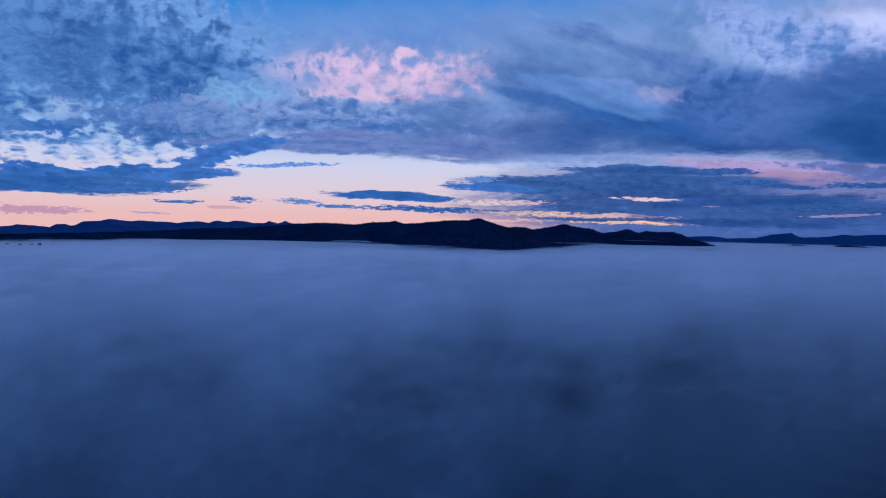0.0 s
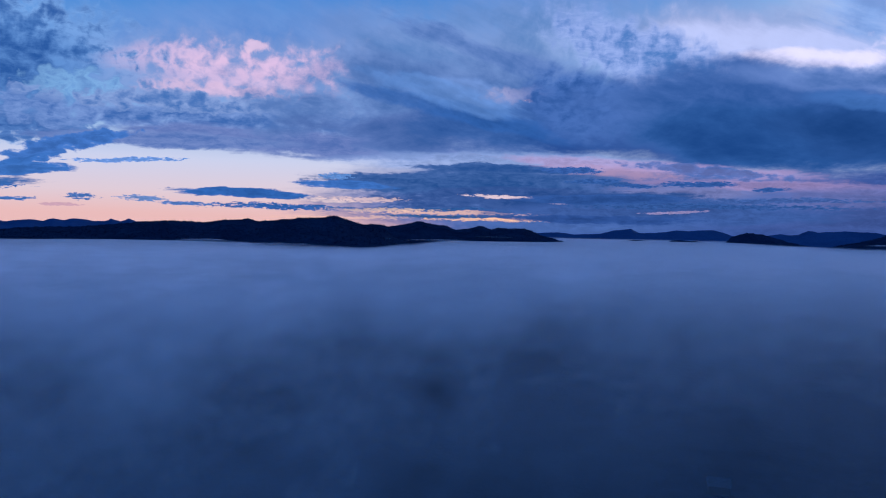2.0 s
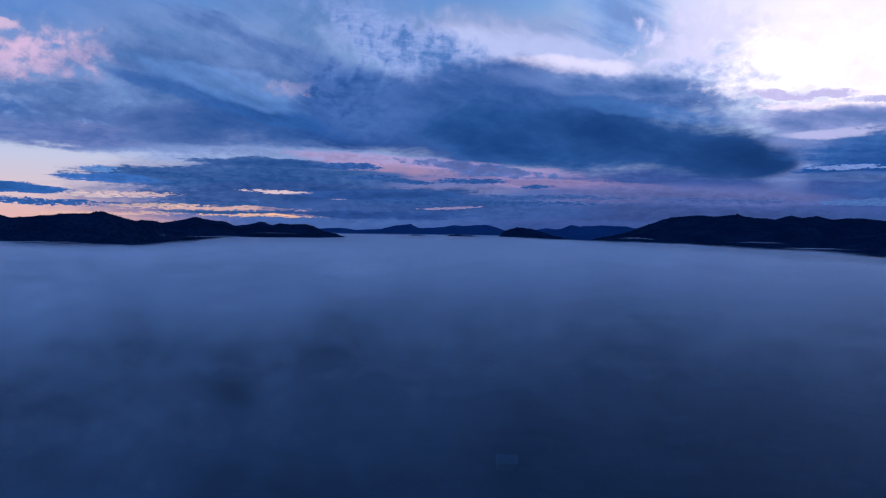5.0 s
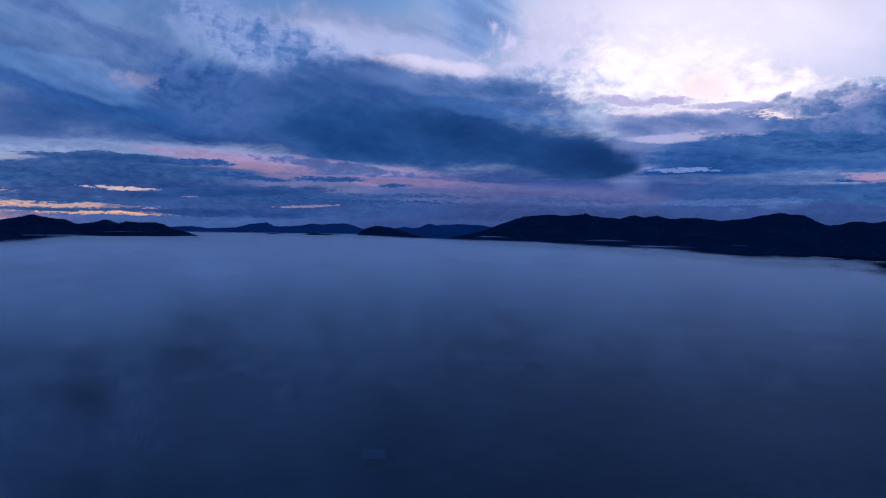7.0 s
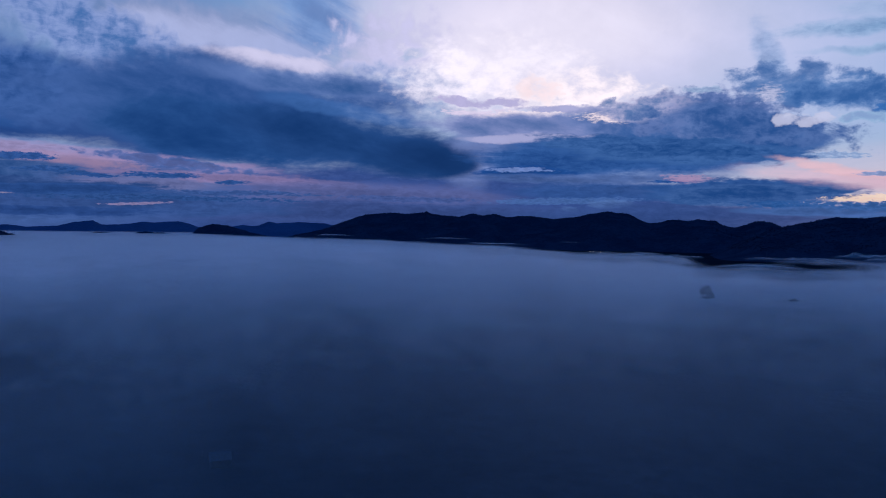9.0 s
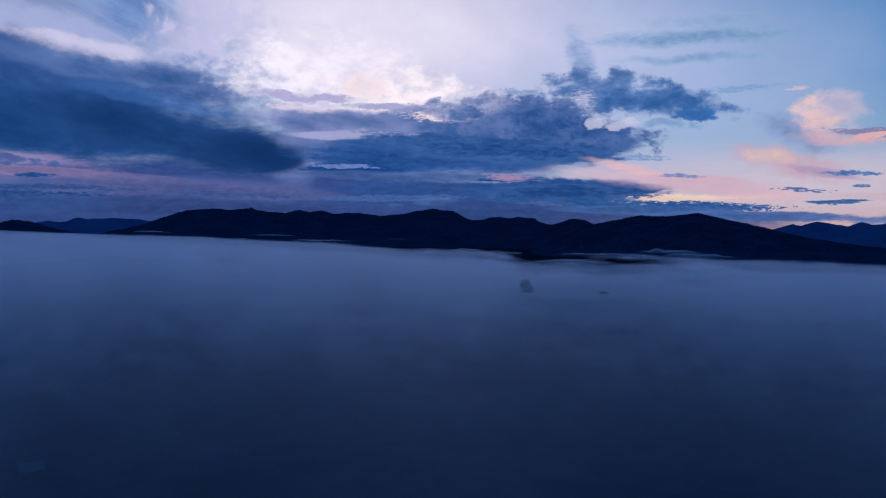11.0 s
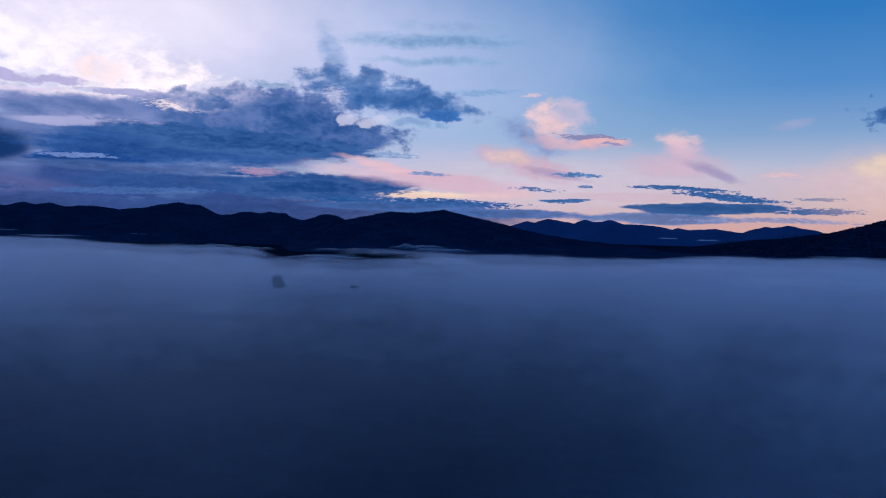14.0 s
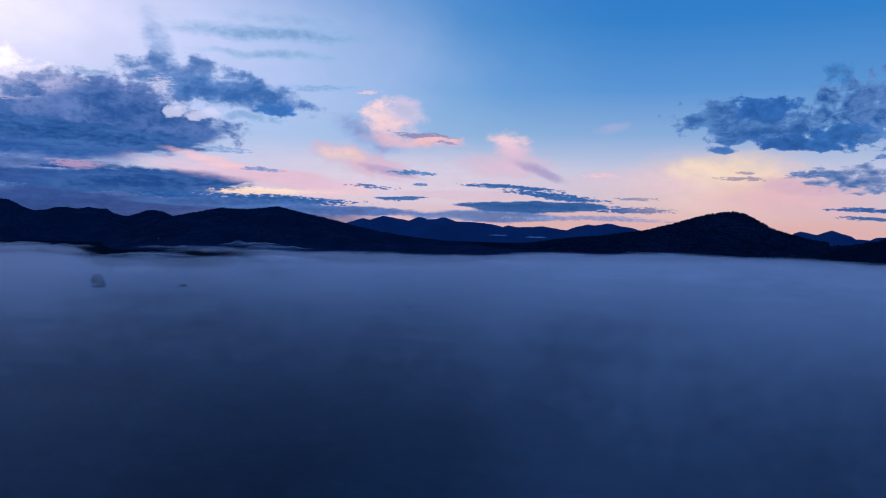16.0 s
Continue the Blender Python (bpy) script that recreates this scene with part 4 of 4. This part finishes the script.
def tube(a, b, ra, rb, verts, faces, sides=7):
    a, b = Vector(a), Vector(b)
    q = (b - a).to_track_quat("Z", "Y")
    n = len(verts)
    for p, r in ((a, ra), (b, rb)):
        for k in range(sides):
            w = 2 * math.pi * k / sides
            verts.append(p + q @ Vector((r * math.cos(w), r * math.sin(w), 0)))
    for k in range(sides):
        j = (k + 1) % sides
        faces.append((n + k, n + j, n + sides + j, n + sides + k))
    faces.append(tuple(n + sides + k for k in range(sides)))


def tree(az, r, top, height, width, seed, label):
    rng = random.Random(seed)
    x, y = polar(az, r)
    root = new("tree")
    root.location = (x, y, top - height)
    v, f = [], []
    lean = Vector((rng.uniform(-0.6, 0.6), rng.uniform(-0.6, 0.6), 0))
    tube((0, 0, -1), lean + Vector((0, 0, height * 0.55)), height * 0.022, height * 0.013, v, f, 9)
    tube(lean + Vector((0, 0, height * 0.55)), lean * 1.5 + Vector((0, 0, height * 0.93)), height * 0.013, 0.05, v, f, 7)
    part("trunk", v, f, BARK, root)
    tips = []
    for k in range(16):
        v, f = [], []
        h = height * rng.uniform(0.32, 0.85)
        w = rng.uniform(0, 6.283)
        out = width * 0.5 * rng.uniform(0.5, 0.95) * (1.05 - abs(h / height - 0.55))
        tip = Vector((out * math.cos(w), out * math.sin(w), h + height * rng.uniform(0.04, 0.14)))
        tube((lean.x, lean.y, h), tip, height * 0.007, 0.04, v, f, 5)
        tips.append(tip)
        part("limb", v, f, BARK, root)
    v, f = [], []
    for k in range(420):
        if k % 3:
            t = rng.choice(tips)
            c = t + Vector([rng.gauss(0, width * 0.085) for _ in range(3)])
        else:
            h = rng.uniform(0.4, 1.0)
            w, out = rng.uniform(0, 6.283), width * 0.42 * math.sqrt(rng.random()) * math.sin(math.pi * min(1, (1.06 - h) * 1.25))
            c = Vector((out * math.cos(w), out * math.sin(w), h * height))
        c.z = min(c.z, height)
        s = rng.uniform(0.35, 0.95) * width * 0.06
        n = len(v)
        v += [c + Vector(p) * s * rng.uniform(0.6, 1.3) for p in ICO_V]
        f += [tuple(n + i for i in q) for q in ICO_F]
    part("crown", v, f, LEAF, root)
    tagged(root, label, "tree", "trees standing in the fog")


tree(64.26, 735, -2.5, 26, 14, 1, "tall leafy tree half swallowed by fog")
tree(69.52, 739, -11.0, 17, 13, 2, "leafy tree almost lost in the fog")
tree(64.92, 945, -1.5, 24, 6, 3, "slim tree top showing above the fog")
for k, (a, r, t) in enumerate(((-26.6, 1500, 2.0), (-26.0, 1520, 1.0), (-25.5, 1490, 3.0), (-27.4, 1530, 2.5), (-24.9, 1540, 0.5))):
    tree(a, r, t, 24, 9, 20 + k, "slim dark tree top poking out of the fog")


def forest(hill, count, size, seed):
    """Small round and pointed trees all over a hill, one mesh."""
    ob, x, y, z = hill
    rng = random.Random(seed)
    rows, cols = x.shape
    v, f = [], []
    while len(v) < count * 13:
        i, j = rng.randrange(rows), rng.randrange(4, cols * 2 // 3)
        if z[i, j] < -6:
            continue
        h, w = size * rng.uniform(0.6, 1.25), size * rng.uniform(0.28, 0.5)
        cx, cy, cz = x[i, j] + rng.uniform(-2, 2), y[i, j] + rng.uniform(-2, 2), z[i, j] - 0.25 * h
        n = len(v)
        peak = rng.random() < 0.4
        for ring, (rz, rr) in enumerate(((0.0, 0.6), (0.45, 1.0), (0.8, 0.45 if peak else 0.8))):
            for k in range(4):
                a = 1.571 * k + ring * 0.6 + rng.uniform(-0.3, 0.3)
                q = w * rr * rng.uniform(0.75, 1.2)
                v.append((cx + q * math.cos(a), cy + q * math.sin(a), cz + h * rz))
        v.append((cx, cy, cz + h))
        for ring in (0, 4):
            for k in range(4):
                j2 = (k + 1) % 4
                f.append((n + ring + k, n + ring + j2, n + ring + 4 + j2, n + ring + 4 + k))
        for k in range(4):
            f.append((n + 8 + k, n + 8 + (k + 1) % 4, n + 12))
    tagged(part("forest", v, f, FOREST, ob), "dense dark mixed woodland", kind="stuff")


forest(near_hill, 12000, 4.6, 5)
forest(near_rise, 6000, 4.4, 6)
for k, (range_, count) in enumerate(((west_range, 6000), (west_hills, 4000), (north_range, 8000), (east_range, 6000))):
    forest(range_, count, 3.2, 30 + k)


# ---------------------------------------------------------------- wisps of fog
def wisp(az, r, half_w, half_d, z, high, thick, seed):
    u, v = np.meshgrid(np.linspace(-1, 1, 61), np.linspace(-1, 1, 25), indexing="ij")
    cx, cy = polar(az, r)
    ca, sa = math.cos(radians(az)), math.sin(radians(az))
    rag = fbm(u * 3 + seed, v * 2, 1.0, 4, 0.6, seed)
    x = cx + u * half_w * ca + v * half_d * sa
    y = cy - u * half_w * sa + v * half_d * ca
    body = np.clip(1 - u * u - v * v, 0, 1)
    zz = z + high * body ** 0.7 * (0.75 + 0.9 * rag)
    ob = grid_mesh("fog_wisp", x, y, zz, FOG)
    at = ob.data.attributes.new("thickness", "FLOAT", "POINT")
    at.data.foreach_set("value", (np.clip(body * 1.6 + rag * 0.9 - 0.25, 0, 1) * thick).ravel().astype(np.float32))
    tagged(ob, "thin pale wisp of fog lying along the slope", "fog", "wisps of fog", kind="stuff")


wisp(5.93, 2250, 40, 80, 8.5, 5, 0.28, 1)
wisp(10.00, 2300, 110, 90, 5.5, 3, 0.21, 2)
wisp(13.78, 2700, 90, 90, 12.3, 3, 0.21, 3)
wisp(-5.68, 1800, 80, 90, 5.2, 4, 0.25, 4)
wisp(-0.95, 1700, 90, 90, 2.1, 3, 0.21, 5)
wisp(38.82, 2500, 70, 90, 13.1, 4, 0.25, 6)
wisp(46.52, 2300, 80, 80, 10.7, 3, 0.18, 7)
wisp(49.97, 2000, 90, 80, 3.7, 4, 0.21, 8)
wisp(49.64, 1800, 90, 80, -0.5, 3, 0.21, 9)
wisp(49.73, 2300, 46, 60, -1.9, 3, 0.18, 10)
wisp(49.74, 2000, 60, 60, -7.6, 4, 0.21, 11)
wisp(55.10, 2200, 30, 50, 7.5, 2, 0.10, 12)
wisp(59.72, 1650, 60, 90, -5.8, 5, 0.28, 13)
wisp(62.07, 1550, 60, 90, -6.0, 5, 0.25, 14)
wisp(70.35, 1500, 110, 90, -3.5, 4, 0.21, 15)
wisp(73.88, 1650, 70, 70, -2.7, 9, 0.25, 16)
wisp(75.82, 1600, 80, 70, -5.5, 6, 0.25, 17)
wisp(67.60, 1300, 70, 70, -8.1, 4, 0.21, 18)
wisp(90.97, 4000, 55, 90, 8.6, 6, 0.62, 19)
wisp(93.52, 3900, 70, 90, 3.3, 7, 0.62, 20)
wisp(67.38, 1000, 80, 60, 1.7, 3, 0.21, 23)


# ---------------------------------------------------------------- house under the fog, lamps for the village's white spots
ROOF, WALL, GLOW, METAL = plain("pale_metal_roof", (0.05, 0.054, 0.06), 0.9), plain("render_wall", (0.03, 0.03, 0.03)), plain("lamp_glass", (0.9, 0.9, 0.85), 0.4, 2.5), plain("lamp_post", (0.12, 0.12, 0.13), 0.5)


def box(x0, x1, y0, y1, z0, z1):
    v = [(x, y, z) for z in (z0, z1) for x, y in ((x0, y0), (x1, y0), (x1, y1), (x0, y1))]
    return v, [(3, 2, 1, 0), (4, 5, 6, 7), (0, 1, 5, 4), (1, 2, 6, 5), (2, 3, 7, 6), (3, 0, 4, 7)]


def house(az, r, w, d, turn, label):
    x, y = polar(az, r)
    root = new("house")
    root.matrix_world = pose(x, y, GROUND_Z - 0.5, 0, 0, -az + turn)
    v, f = box(-w / 2, w / 2, -d / 2, d / 2, 0, 4.2)
    part("wall", v, f, WALL, root)
    v = [(-w / 2 - 0.4, -d / 2 - 0.4, 4.2), (w / 2 + 0.4, -d / 2 - 0.4, 4.2), (w / 2 + 0.4, d / 2 + 0.4, 4.2), (-w / 2 - 0.4, d / 2 + 0.4, 4.2),
         (-w / 2 - 0.4, 0.4, 6.0), (w / 2 + 0.4, 0.4, 6.0)]
    part("roof", v, [(0, 1, 5, 4), (2, 3, 4, 5), (0, 4, 3), (1, 2, 5), (3, 2, 1, 0)], ROOF, root)
    tagged(root, label, "house")


house(30.91, 247, 5.6, 5.0, 4, "small house with a pale roof dimly seen through fog")


def white_spot_lamp(az, r, z):
    x, y = polar(az, r)
    root = new("white_spot_lamp")
    root.location = (x, y, z - 8)
    v, f = [], []
    tube((0, 0, -24), (0, 0, 8), 0.14, 0.08, v, f, 8)
    post = part("post", v, f, METAL, root)
    v, f = [], []
    tube((0, 0, 8), (0, -1.6, 8.5), 0.06, 0.05, v, f, 6)
    part("arm", v, f, METAL, root)
    v, f = box(-0.3, 0.3, -2.2, -1.5, 8.1, 8.4)
    part("lamp_head", v, f, GLOW, root)
    tagged(root, "lit lamp standing in for a white spot at the foot of the mountain", "street lamp", "village lamps")


# added lamps; the first three glow in place of small white buildings
for a, r, z in ((56.40, 1700, -1.8), (56.63, 1720, -2.2), (57.13, 1690, -2.4), (69.01, 1600, -3.0), (67.89, 1900, 5.6)):
    white_spot_lamp(a, r, z)
